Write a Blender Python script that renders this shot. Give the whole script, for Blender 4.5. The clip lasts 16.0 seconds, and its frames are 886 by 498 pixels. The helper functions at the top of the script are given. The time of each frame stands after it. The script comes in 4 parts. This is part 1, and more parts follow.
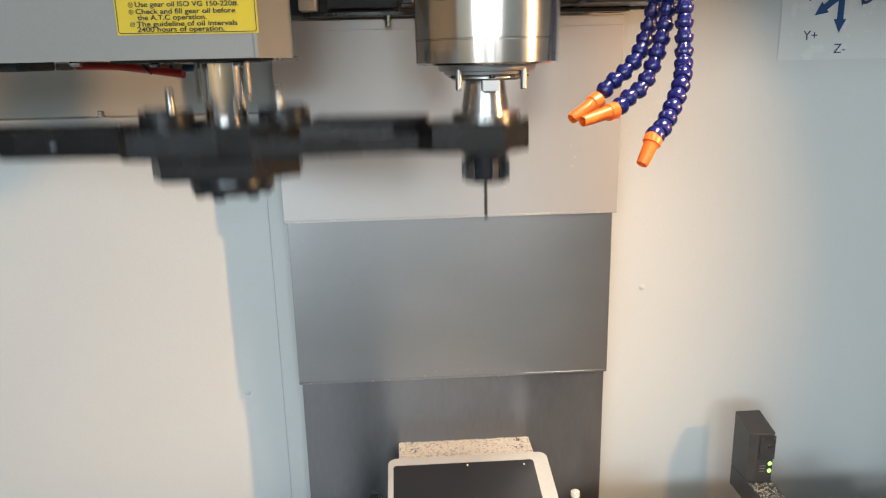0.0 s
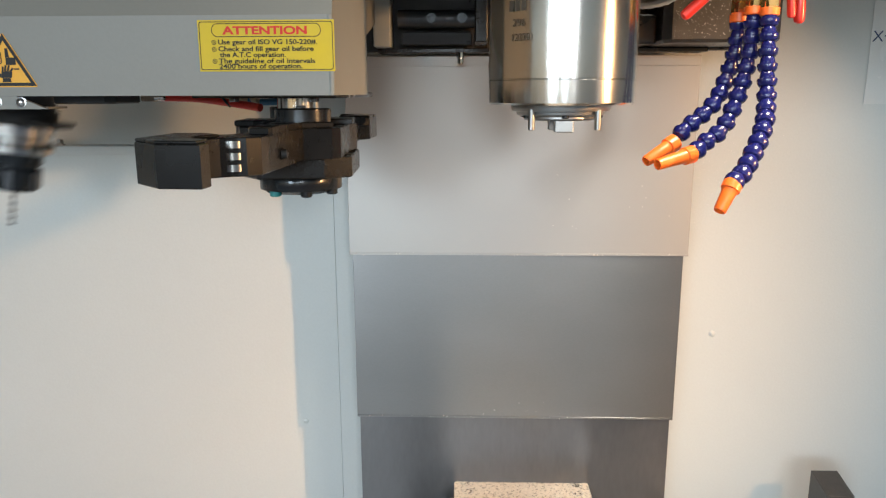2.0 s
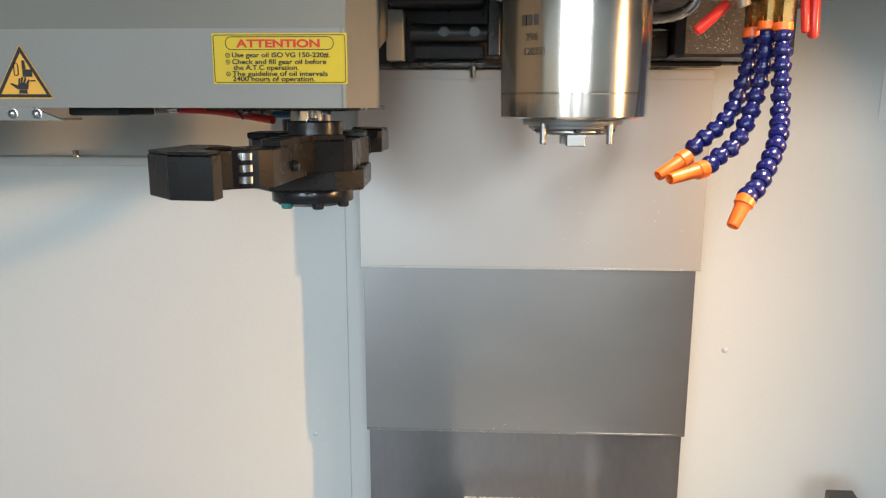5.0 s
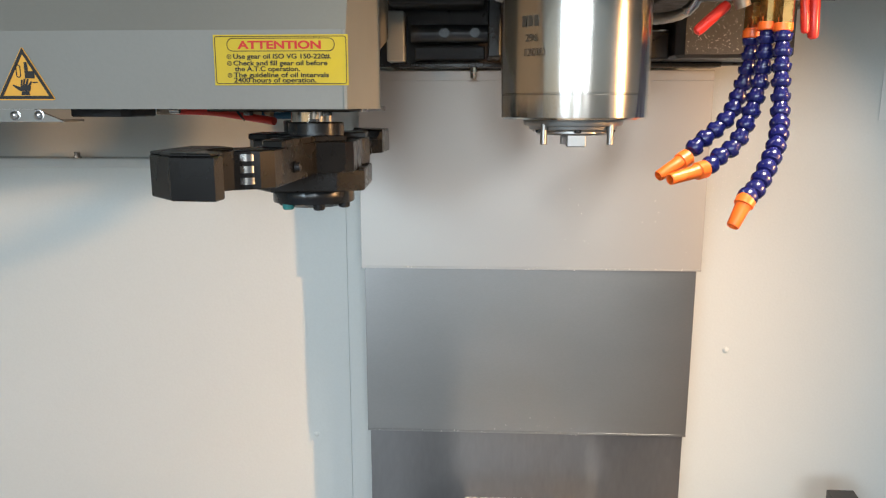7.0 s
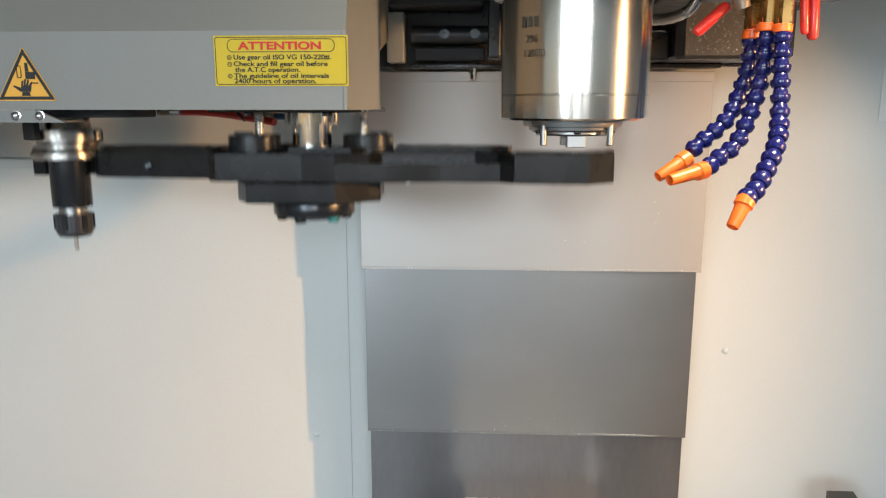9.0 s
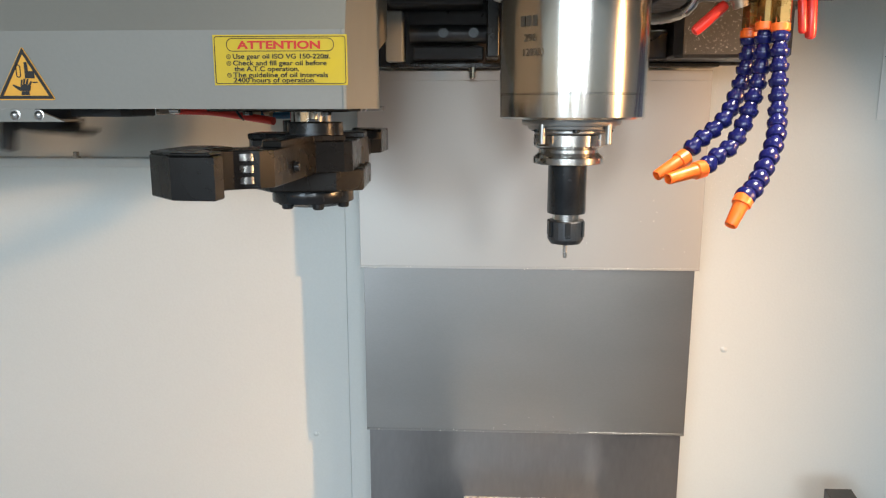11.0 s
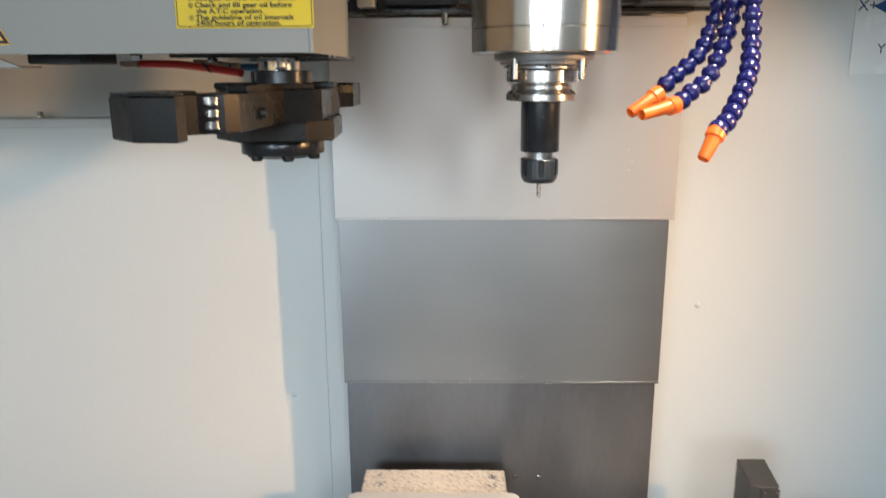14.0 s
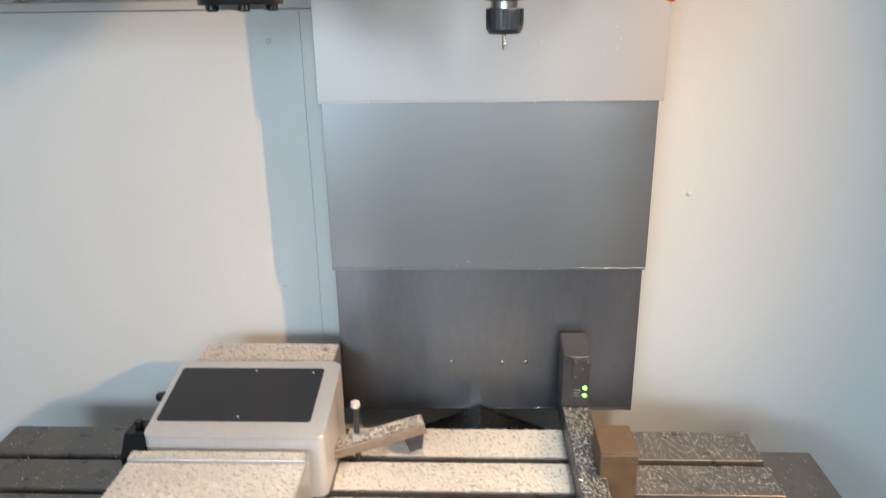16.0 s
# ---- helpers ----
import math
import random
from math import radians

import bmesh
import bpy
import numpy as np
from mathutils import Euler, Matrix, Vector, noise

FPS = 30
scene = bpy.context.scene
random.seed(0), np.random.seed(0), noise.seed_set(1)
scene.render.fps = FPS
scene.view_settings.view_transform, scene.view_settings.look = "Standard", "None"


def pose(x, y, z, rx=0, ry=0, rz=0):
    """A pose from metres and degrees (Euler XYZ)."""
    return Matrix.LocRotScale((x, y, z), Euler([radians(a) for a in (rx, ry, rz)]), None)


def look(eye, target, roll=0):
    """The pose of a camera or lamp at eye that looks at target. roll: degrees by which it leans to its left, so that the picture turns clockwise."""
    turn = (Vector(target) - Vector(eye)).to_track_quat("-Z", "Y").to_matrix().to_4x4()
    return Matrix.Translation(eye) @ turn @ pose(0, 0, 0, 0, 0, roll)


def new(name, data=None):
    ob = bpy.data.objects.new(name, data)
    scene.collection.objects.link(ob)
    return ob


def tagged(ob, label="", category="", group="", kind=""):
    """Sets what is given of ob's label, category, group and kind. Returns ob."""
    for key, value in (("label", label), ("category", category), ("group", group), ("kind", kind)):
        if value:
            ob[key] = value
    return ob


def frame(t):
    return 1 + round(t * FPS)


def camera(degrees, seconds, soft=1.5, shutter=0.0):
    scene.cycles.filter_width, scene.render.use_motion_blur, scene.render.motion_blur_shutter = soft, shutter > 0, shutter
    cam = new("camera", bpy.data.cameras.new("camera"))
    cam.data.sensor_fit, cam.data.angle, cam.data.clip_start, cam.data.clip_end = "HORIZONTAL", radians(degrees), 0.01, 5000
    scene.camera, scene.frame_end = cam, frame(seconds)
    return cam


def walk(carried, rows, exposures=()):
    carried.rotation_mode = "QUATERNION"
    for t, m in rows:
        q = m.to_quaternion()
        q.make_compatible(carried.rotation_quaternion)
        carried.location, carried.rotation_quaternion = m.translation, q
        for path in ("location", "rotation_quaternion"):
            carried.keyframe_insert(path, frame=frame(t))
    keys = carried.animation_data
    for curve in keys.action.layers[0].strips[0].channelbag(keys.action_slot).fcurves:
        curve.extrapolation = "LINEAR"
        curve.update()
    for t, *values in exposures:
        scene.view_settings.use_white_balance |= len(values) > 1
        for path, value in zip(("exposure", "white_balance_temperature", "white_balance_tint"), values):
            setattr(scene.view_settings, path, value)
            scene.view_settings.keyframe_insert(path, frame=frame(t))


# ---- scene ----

# ---------- camera ----------
cam = camera(62.3, 16.0, soft=1.2, shutter=0.5)


def aim(x, y, z, yaw, pitch, roll):
    """A camera pose from place, yaw, pitch and clockwise lean in degrees."""
    return pose(x, y, z, 90 + pitch, 0, yaw) @ pose(0, 0, 0, 0, 0, -roll)


PATH = [
    (0, -0.0780, -0.6843, 1.5213, -3.01, -14.52, 1.28),
    (0.5, -0.0825, -0.6796, 1.5259, -2.53, -14.74, 1.20),
    (1, -0.0810, -0.6774, 1.5259, -1.05, -13.92, 1.09),
    (1.5, -0.0807, -0.6753, 1.5267, 1.13, -12.88, 0.52),
    (2, -0.0812, -0.6747, 1.5261, 1.95, -11.99, 0.17),
    (2.5, -0.0809, -0.6740, 1.5256, 2.37, -11.53, -0.01),
    (3, -0.0812, -0.6730, 1.5254, 2.59, -11.21, -0.22),
    (3.5, -0.0810, -0.6730, 1.5251, 2.73, -10.99, -0.25),
    (4, -0.0806, -0.6729, 1.5254, 2.79, -10.98, -0.23),
    (6.5, -0.0810, -0.6750, 1.5263, 2.89, -10.97, 0.05),
    (7, -0.0808, -0.6751, 1.5260, 2.91, -10.91, -0.01),
    (7.5, -0.0809, -0.6751, 1.5262, 2.90, -10.91, 0.04),
    (8, -0.0805, -0.6752, 1.5257, 2.92, -10.94, -0.05),
    (8.5, -0.0811, -0.6756, 1.5259, 2.90, -10.90, -0.01),
    (9, -0.0807, -0.6757, 1.5259, 2.91, -10.84, -0.03),
    (11.5, -0.0809, -0.6772, 1.5260, 2.80, -10.99, 0.00),
    (12, -0.0811, -0.6756, 1.5263, 2.81, -11.07, -0.02),
    (12.5, -0.0805, -0.6755, 1.5264, 2.77, -11.10, -0.07),
    (13, -0.0807, -0.6756, 1.5266, 2.78, -11.21, -0.08),
    (13.5, -0.0797, -0.6747, 1.5225, 2.42, -11.48, 0.08),
    (14, -0.0759, -0.6756, 1.5104, 1.11, -13.43, 0.29),
    (14.5, -0.0738, -0.6794, 1.4943, -0.29, -16.17, 0.34),
    (15, -0.0591, -0.6836, 1.4780, 0.02, -17.00, 0.64),
    (15.5, -0.0393, -0.6818, 1.4690, 1.51, -17.32, 1.07),
    (16, -0.0286, -0.6850, 1.4484, 2.46, -19.27, 0.88),
]
walk(cam, [(row[0], aim(*row[1:])) for row in PATH],
     exposures=[(0, -0.17, 5950, 8.5), (13.5, -0.13, 5920, 8.5), (14.5, -0.21, 5720, 8.5), (16, -0.21, 5620, 8.5)])

# ---------- light ----------
world = bpy.data.worlds.new("shop_daylight")
scene.world = world
world.use_nodes = True
sky = world.node_tree.nodes.new("ShaderNodeTexSky")
sky.sky_type, sky.sun_disc = "NISHITA", False
sky.sun_elevation, sky.sun_rotation = radians(35), radians(200)
world.node_tree.links.new(sky.outputs[0], world.node_tree.nodes["Background"].inputs[0])
world.node_tree.nodes["Background"].inputs[1].default_value = 0.09


def area_lamp(name, at, target, w, h, power, colour):
    data = bpy.data.lights.new(name, "AREA")
    data.shape, data.size, data.size_y, data.energy, data.color = "RECTANGLE", w, h, power, colour
    ob = new(name, data)
    ob.matrix_world = look(at, target)
    return ob


area_lamp("window_light", (-0.10, -3.4, 1.95), (0.0, 0.4, 1.2), 0.6, 0.7, 19, (0.90, 0.98, 1.0))
area_lamp("window_light", (0.66, -3.4, 2.08), (0.05, 0.4, 1.2), 0.30, 0.4, 19, (1.0, 0.99, 0.95))
area_lamp("side_window_light", (-1.05, -3.0, 1.92), (-0.5, 0.5, 1.15), 0.8, 0.5, 40, (0.80, 0.93, 1.0))
area_lamp("work_lamp", (0.86, -0.41, 1.61), (-0.32, 0.40, 1.00), 0.035, 0.035, 4.7, (1.0, 0.53, 0.21)).data.spread = radians(84)
# Unseen lamp, added overhead to brighten the table and box.
area_lamp("table_fill_lamp", (0.36, -0.30, 2.2), (-0.06, 0.20, 0.77), 0.3, 0.12, 2.8, (1.0, 0.86, 0.66)).data.spread = radians(54)

# ---------- materials ----------


def material(name, colour, rough=0.5, metal=0.0, vary=0.06, scale=30.0, bump=0.0, fine=400.0, coat=0.0, glow=None, stretch=None, wear=0.05, grain=0.0, lay=False):
    """A surface with two scales of variation in colour and gloss and a fine relief."""
    m = bpy.data.materials.new(name)
    m.use_nodes = True
    nt = m.node_tree
    b = nt.nodes["Principled BSDF"]
    b.inputs["Metallic"].default_value = metal
    b.inputs["Coat Weight"].default_value = coat
    co = nt.nodes.new("ShaderNodeTexCoord")
    mp = nt.nodes.new("ShaderNodeMapping")
    if stretch:
        mp.inputs["Scale"].default_value = stretch
    nt.links.new(co.outputs["Object"], mp.inputs["Vector"])
    n1, n2 = nt.nodes.new("ShaderNodeTexNoise"), nt.nodes.new("ShaderNodeTexNoise")
    n1.inputs["Scale"].default_value, n2.inputs["Scale"].default_value = scale, fine
    n1.inputs["Detail"].default_value = 4
    for n in (n1, n2):
        nt.links.new(mp.outputs[0], n.inputs["Vector"])
    mix = nt.nodes.new("ShaderNodeMix")
    mix.data_type, mix.inputs[0].default_value = "FLOAT", 0.4
    nt.links.new(n1.outputs["Fac"], mix.inputs[2])
    nt.links.new(n2.outputs["Fac"], mix.inputs[3])
    ramp = nt.nodes.new("ShaderNodeMapRange")
    ramp.inputs[1].default_value, ramp.inputs[2].default_value = 0.3, 0.7
    ramp.inputs[3].default_value, ramp.inputs[4].default_value = 1 - vary, 1 + vary
    nt.links.new(mix.outputs[0], ramp.inputs[0])
    tint = nt.nodes.new("ShaderNodeVectorMath")
    tint.operation = "SCALE"
    tint.inputs[0].default_value = colour
    nt.links.new(ramp.outputs[0], tint.inputs["Scale"])
    nt.links.new(tint.outputs[0], b.inputs["Base Color"])
    gloss = nt.nodes.new("ShaderNodeMapRange")
    gloss.inputs[1].default_value, gloss.inputs[2].default_value = 0.3, 0.7
    gloss.inputs[3].default_value, gloss.inputs[4].default_value = max(0.02, rough - wear), min(1, rough + wear)
    nt.links.new(n1.outputs["Fac"], gloss.inputs[0])
    nt.links.new(gloss.outputs[0], b.inputs["Roughness"])
    if bump:
        bp = nt.nodes.new("ShaderNodeBump")
        bp.inputs["Strength"].default_value, bp.inputs["Distance"].default_value = bump, 0.001
        nt.links.new(n2.outputs["Fac"], bp.inputs["Height"])
        nt.links.new(bp.outputs[0], b.inputs["Normal"])
    if grain:
        # grinding marks run round the axis, or level on flat sheets, and draw reflections out across them
        if lay:
            tan = nt.nodes.new("ShaderNodeCombineXYZ")
            tan.inputs[2].default_value = 1.0
        else:
            tan = nt.nodes.new("ShaderNodeTangent")
            tan.direction_type, tan.axis = "RADIAL", "Z"
        nt.links.new(tan.outputs[0], b.inputs["Tangent"])
        b.inputs["Anisotropic"].default_value, b.inputs["Anisotropic Rotation"].default_value = grain, 0.0 if lay else 0.25
    if glow:
        b.inputs["Emission Color"].default_value, b.inputs["Emission Strength"].default_value = (*glow[:3], 1), glow[3]
    return m


WALL = material("white_enamel", (0.69, 0.708, 0.68), 0.40, vary=0.03, scale=3, bump=0.18, fine=260)
BOX = material("grey_enamel", (0.215, 0.207, 0.180), 0.5, vary=0.03, scale=6, bump=0.07, fine=420)
CONCRETE = material("sealed_concrete", (0.46, 0.45, 0.42), 0.45, vary=0.12, scale=1.5, bump=0.1, fine=60)
BRACKET = material("grey_green_enamel", (0.36, 0.37, 0.34), 0.5, vary=0.04, scale=20, bump=0.1)
DARK_SHEET = material("shop_grey", (0.30, 0.30, 0.29), 0.6, scale=4)
# Same stainless; the lower sheets' darker reflections are put into their base colour.
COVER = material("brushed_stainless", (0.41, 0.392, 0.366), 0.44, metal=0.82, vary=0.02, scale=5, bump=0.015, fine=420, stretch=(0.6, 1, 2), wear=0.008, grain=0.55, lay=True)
COVER_MID = material("mid_shade_stainless", (0.265, 0.255, 0.245), 0.33, metal=1.0, vary=0.05, scale=6, bump=0.02, fine=420, stretch=(0.7, 1, 1.6), wear=0.012, grain=0.8, lay=True)
COVER_LOW = material("low_shade_stainless", (0.178, 0.175, 0.176), 0.32, metal=0.95, vary=0.10, scale=8, bump=0.05, fine=150, stretch=(1, 1, 0.3), wear=0.05, grain=0.8, lay=True)
CHROME = material("ground_steel", (0.47, 0.455, 0.43), 0.19, metal=1.0, vary=0.04, scale=18, bump=0.02, fine=90, wear=0.03, grain=0.5)
POLISHED = material("polished_steel", (0.50, 0.485, 0.46), 0.11, metal=1.0, vary=0.05, scale=25, wear=0.03)
STEEL = material("turned_steel", (0.48, 0.465, 0.44), 0.27, metal=1.0, vary=0.04, scale=40, wear=0.02, grain=0.5)
NOSE = material("satin_steel", (0.37, 0.36, 0.34), 0.4, metal=1.0, vary=0.06, scale=40, bump=0.04, fine=500)
BLACK_STEEL = material("blackened_steel", (0.0075, 0.0072, 0.007), 0.27, metal=0.0, vary=0.2, scale=40, bump=0.015, fine=700, wear=0.03)
BLACK_STEEL.node_tree.nodes["Principled BSDF"].inputs["Specular IOR Level"].default_value = 0.28
BLACK_OX = material("black_oxide", (0.03, 0.032, 0.034), 0.24, metal=0.55, vary=0.2, scale=60, bump=0.06, fine=500)
GREY_NUT = material("worn_black_oxide", (0.075, 0.075, 0.078), 0.36, metal=0.6, vary=0.2, scale=80, bump=0.1, fine=600)
CAST = material("black_casting", (0.028, 0.024, 0.022), 0.38, vary=0.35, scale=60, bump=0.5, fine=700, wear=0.12)
BLUE = material("blue_plastic", (0.008, 0.009, 0.080), 0.24, vary=0.1, scale=60, bump=0.05)
ORANGE = material("orange_plastic", (0.84, 0.135, 0.012), 0.38, vary=0.06, scale=50, bump=0.08)
RED = material("red_plastic", (0.72, 0.035, 0.02), 0.32, vary=0.08, scale=50)
BRASS = material("brass", (0.62, 0.42, 0.16), 0.26, metal=1.0, vary=0.1, scale=60)
YELLOW = material("yellow_vinyl", (0.60, 0.43, 0.004), 0.62, vary=0.04, scale=40, bump=0.1, fine=150)
AMBER = material("amber_vinyl", (0.78, 0.38, 0.02), 0.5, vary=0.04, scale=40)
INK = material("black_ink", (0.012, 0.010, 0.008), 0.65)
RED_INK = material("red_ink", (0.58, 0.03, 0.01), 0.65)
BLUE_INK = material("blue_ink", (0.02, 0.07, 0.21), 0.4)
NAVY_INK = material("navy_ink", (0.03, 0.05, 0.12), 0.4)
STICKER = material("clear_sticker", (0.80, 0.80, 0.77), 0.25, vary=0.02)
TABLE = material("oily_cast_iron", (0.15, 0.14, 0.125), 0.34, metal=0.45, vary=0.3, scale=25, bump=0.3, fine=250, wear=0.1)
CHIP = material("aluminium_chips", (0.82, 0.77, 0.69), 0.30, metal=0.3, vary=0.15, scale=200)
ALU = material("milled_aluminium", (0.66, 0.65, 0.63), 0.34, metal=0.85, vary=0.08, scale=40, bump=0.06, fine=250, stretch=(6, 1, 1))
SILVER = material("milled_silver_aluminium", (0.70, 0.69, 0.67), 0.42, metal=0.45, vary=0.05, scale=30, bump=0.3, fine=90, stretch=(3, 3, 0.15))
GLASS_BLACK = material("black_sheet", (0.022, 0.024, 0.028), 0.24, vary=0.06, scale=14, wear=0.015)
PROBE = material("black_anodised", (0.062, 0.061, 0.060), 0.36, metal=0.2, vary=0.2, scale=60, bump=0.1)
LED = material("green_led", (0.2, 0.9, 0.1), 0.4, glow=(0.45, 1.0, 0.12, 3.0))
RUBBER = material("dark_rubber", (0.03, 0.03, 0.03), 0.6)
RED_BAND = material("red_nylon", (0.52, 0.018, 0.010), 0.5, vary=0.1, scale=60)
CREAM = material("cream_nylon", (0.33, 0.27, 0.19), 0.4, vary=0.1, scale=50)
BLUE_HOSE = material("blue_nylon", (0.02, 0.11, 0.22), 0.4, vary=0.1, scale=50)
TEAL = material("teal_paint_mark", (0.03, 0.20, 0.19), 0.5, vary=0.2)
BROWN = material("brown_steel", (0.17, 0.11, 0.06), 0.4, metal=0.4, vary=0.2, scale=40)
TAN = material("tan_steel", (0.30, 0.24, 0.18), 0.4, metal=0.5, vary=0.2, scale=40)
ENGRAVE = material("engraved_steel", (0.13, 0.115, 0.095), 0.5, metal=0.7)

# ---------- mesh helpers ----------


def obj(name, bm, mat, parent=None, label="", smooth=False):
    me = bpy.data.meshes.new(name)
    bmesh.ops.recalc_face_normals(bm, faces=bm.faces)
    bm.to_mesh(me)
    bm.free()
    me.materials.append(mat)
    if smooth:
        for p in me.polygons:
            p.use_smooth = True
        me.set_sharp_from_angle(angle=radians(32))
    ob = new(name, me)
    ob.parent = parent
    if label:
        ob["label"] = label
    return ob


part = obj


def thing(name, at, label, category, group="", kind=""):
    ob = new(name)
    ob.empty_display_size = 0.02
    ob.matrix_world = at if isinstance(at, Matrix) else Matrix.Translation(at)
    return tagged(ob, label, category, group, kind)


def block(x0, x1, y0, y1, z0, z1, bevel=0.0, seg=2, bm=None):
    bm2 = bmesh.new()
    bmesh.ops.create_cube(bm2, size=1.0, matrix=Matrix.LocRotScale(((x0 + x1) / 2, (y0 + y1) / 2, (z0 + z1) / 2), None, (abs(x1 - x0), abs(y1 - y0), abs(z1 - z0))))
    if bevel:
        bmesh.ops.bevel(bm2, geom=bm2.edges[:], offset=bevel, segments=seg, profile=0.5, affect="EDGES")
    return merge(bm, bm2)


def merge(bm, bm2):
    if bm is None:
        return bm2
    me = bpy.data.meshes.new("tmp")
    bm2.to_mesh(me)
    bm2.free()
    bm.from_mesh(me)
    bpy.data.meshes.remove(me)
    return bm


def lathe(profile, seg=48, at=(0, 0, 0), turn=None, bm=None):
    """A turned body from (radius, z) pairs, from bottom to top or top to bottom, closed at the ends."""
    bm2 = bmesh.new()
    rings = []
    for r, z in profile:
        rings.append([bm2.verts.new((r * math.cos(2 * math.pi * k / seg), r * math.sin(2 * math.pi * k / seg), z)) for k in range(seg)])
    for a, b in zip(rings, rings[1:]):
        for k in range(seg):
            bm2.faces.new((a[k], a[(k + 1) % seg], b[(k + 1) % seg], b[k]))
    bm2.faces.new(rings[0])
    bm2.faces.new(rings[-1])
    m = Matrix.Translation(at) @ (turn or Matrix())
    bm2.transform(m)
    return merge(bm, bm2)


def rod(a, b, r, seg=16, bm=None, r2=None):
    a, b = Vector(a), Vector(b)
    turn = (b - a).to_track_quat("Z", "Y").to_matrix().to_4x4()
    return lathe([(r, 0), (r if r2 is None else r2, (b - a).length)], seg, a, turn, bm)


def prism(outline, z0, z1, bevel=0.0, bm=None, turn=None, at=None):
    """An upright prism over a plan outline, its rims bevelled, or only the rim at one height."""
    bm2 = bmesh.new()
    low = [bm2.verts.new((x, y, z0)) for x, y in outline]
    top = [bm2.verts.new((x, y, z1)) for x, y in outline]
    n = len(outline)
    bm2.faces.new(low[::-1])
    bm2.faces.new(top)
    for k in range(n):
        bm2.faces.new((low[k], low[(k + 1) % n], top[(k + 1) % n], top[k]))
    if bevel:
        edges = [e for e in bm2.edges if abs(e.verts[0].co.z - e.verts[1].co.z) < 1e-6 and (at is None or abs(e.verts[0].co.z - at) < 1e-6)]
        bmesh.ops.bevel(bm2, geom=edges, offset=bevel, segments=1, affect="EDGES")
    if turn:
        bm2.transform(turn)
    return merge(bm, bm2)


def writing(text, x, y, z, size, mat, parent, width=None, turn=None, name="lettering", bold=0.0):
    """Raised letters that stand on a face towards -y, from x on, baseline at z."""
    cu = bpy.data.curves.new(name, "FONT")
    cu.body, cu.size, cu.extrude, cu.offset = text, size, 0.00008, bold
    ob = bpy.data.objects.new(name, cu)
    scene.collection.objects.link(ob)
    dg = bpy.context.evaluated_depsgraph_get()
    me = bpy.data.meshes.new_from_object(ob.evaluated_get(dg))
    bpy.data.objects.remove(ob)
    xs = [v.co.x for v in me.vertices]
    k = (width / (max(xs) - min(xs))) if width else 1.0
    me.transform(Matrix.Translation((x, y, z)) @ (turn or pose(0, 0, 0, 90)) @ Matrix.Diagonal((k, 1, 1, 1)))
    me.materials.clear()
    me.materials.append(mat)
    out = new(name, me)
    out.parent = parent
    return out


def hex_head(at, r, h, turn=None, bm=None):
    return lathe([(r, 0), (r, h * 0.85), (r * 0.88, h)], 6, at, turn, bm)


def dome_screw(at, r, turn):
    return lathe([(r * 1.3, 0), (r * 1.3, r * 0.15), (r, r * 0.2), (r * 0.95, r * 0.5), (r * 0.6, r * 0.8), (0.0002, r * 0.9)], 20, at, turn)


# ---------- enclosure ----------
YW = 0.56
LIFT = 0.0108
TO_CAMERA = pose(0, 0, 0, 90)


def structure(name, bm, mat, label, category="wall"):
    return tagged(obj(name, bm, mat), label, category, kind="structure")


structure("wall_back", block(-1.2, 1.0, YW + 0.002, YW + 0.03, 0.4, 2.3), WALL, "white enamelled sheet metal back wall", "wall")
bm = block(-1.19, -0.3051, YW - 0.028, YW, 0.5, 1.4275, 0.0006)
structure("wall_back_panel", bm, WALL, "white enamelled lower sheet panel with a lip", "wall panel")
structure("trim_column", block(-0.305, -0.243, YW - 0.0265, YW, 0.5, 1.4275, 0.0004), WALL, "white enamelled column trim strip beside the way cover", "trim")
bm = block(-1.19, -0.262, YW - 0.045, YW, 1.4285, 1.4435, 0.002)
structure("trim_ledge", bm, WALL, "white folded ledge above the lower sheet panel", "ledge")
structure("wall_left", block(-1.23, -1.2, -0.9, YW, 0.4, 2.3), WALL, "white enamelled side wall", "wall")
structure("wall_right", block(1.0, 1.03, -0.9, YW, 0.4, 2.3), WALL, "white enamelled side wall", "wall")
structure("ceiling", block(-1.23, 1.03, -0.55, YW + 0.03, 2.3, 2.33), WALL, "white enamelled sheet roof", "ceiling")
structure("floor", block(-1.2, 1.0, -0.9, YW, 0.40, 0.43), DARK_SHEET, "dark metal base pan", "floor")
# Unseen pale slab, added to bounce light into the way cover sheets.
structure("ground", block(-25, 25, -25, 25, -0.05, 0.0), CONCRETE, "unseen pale concrete floor that bounces light", "floor")
# Unseen front wall; opening and lintel height are set to shape the light.
structure("wall_front_left", block(-1.2, -1.12, -0.58, -0.55, 0.43, 2.3), WALL, "white enamelled front panel", "wall")
structure("wall_front_right", block(0.80, 1.0, -0.58, -0.55, 0.43, 2.3), WALL, "white enamelled front panel", "wall")
structure("wall_front_top", block(-1.12, 0.80, -0.58, -0.55, 1.70, 2.3), WALL, "unseen white front lintel that shades the upper wall", "wall")
structure("wall_front_low", block(-1.12, 0.80, -0.58, -0.55, 0.43, 0.75), WALL, "white enamelled front sill", "wall")

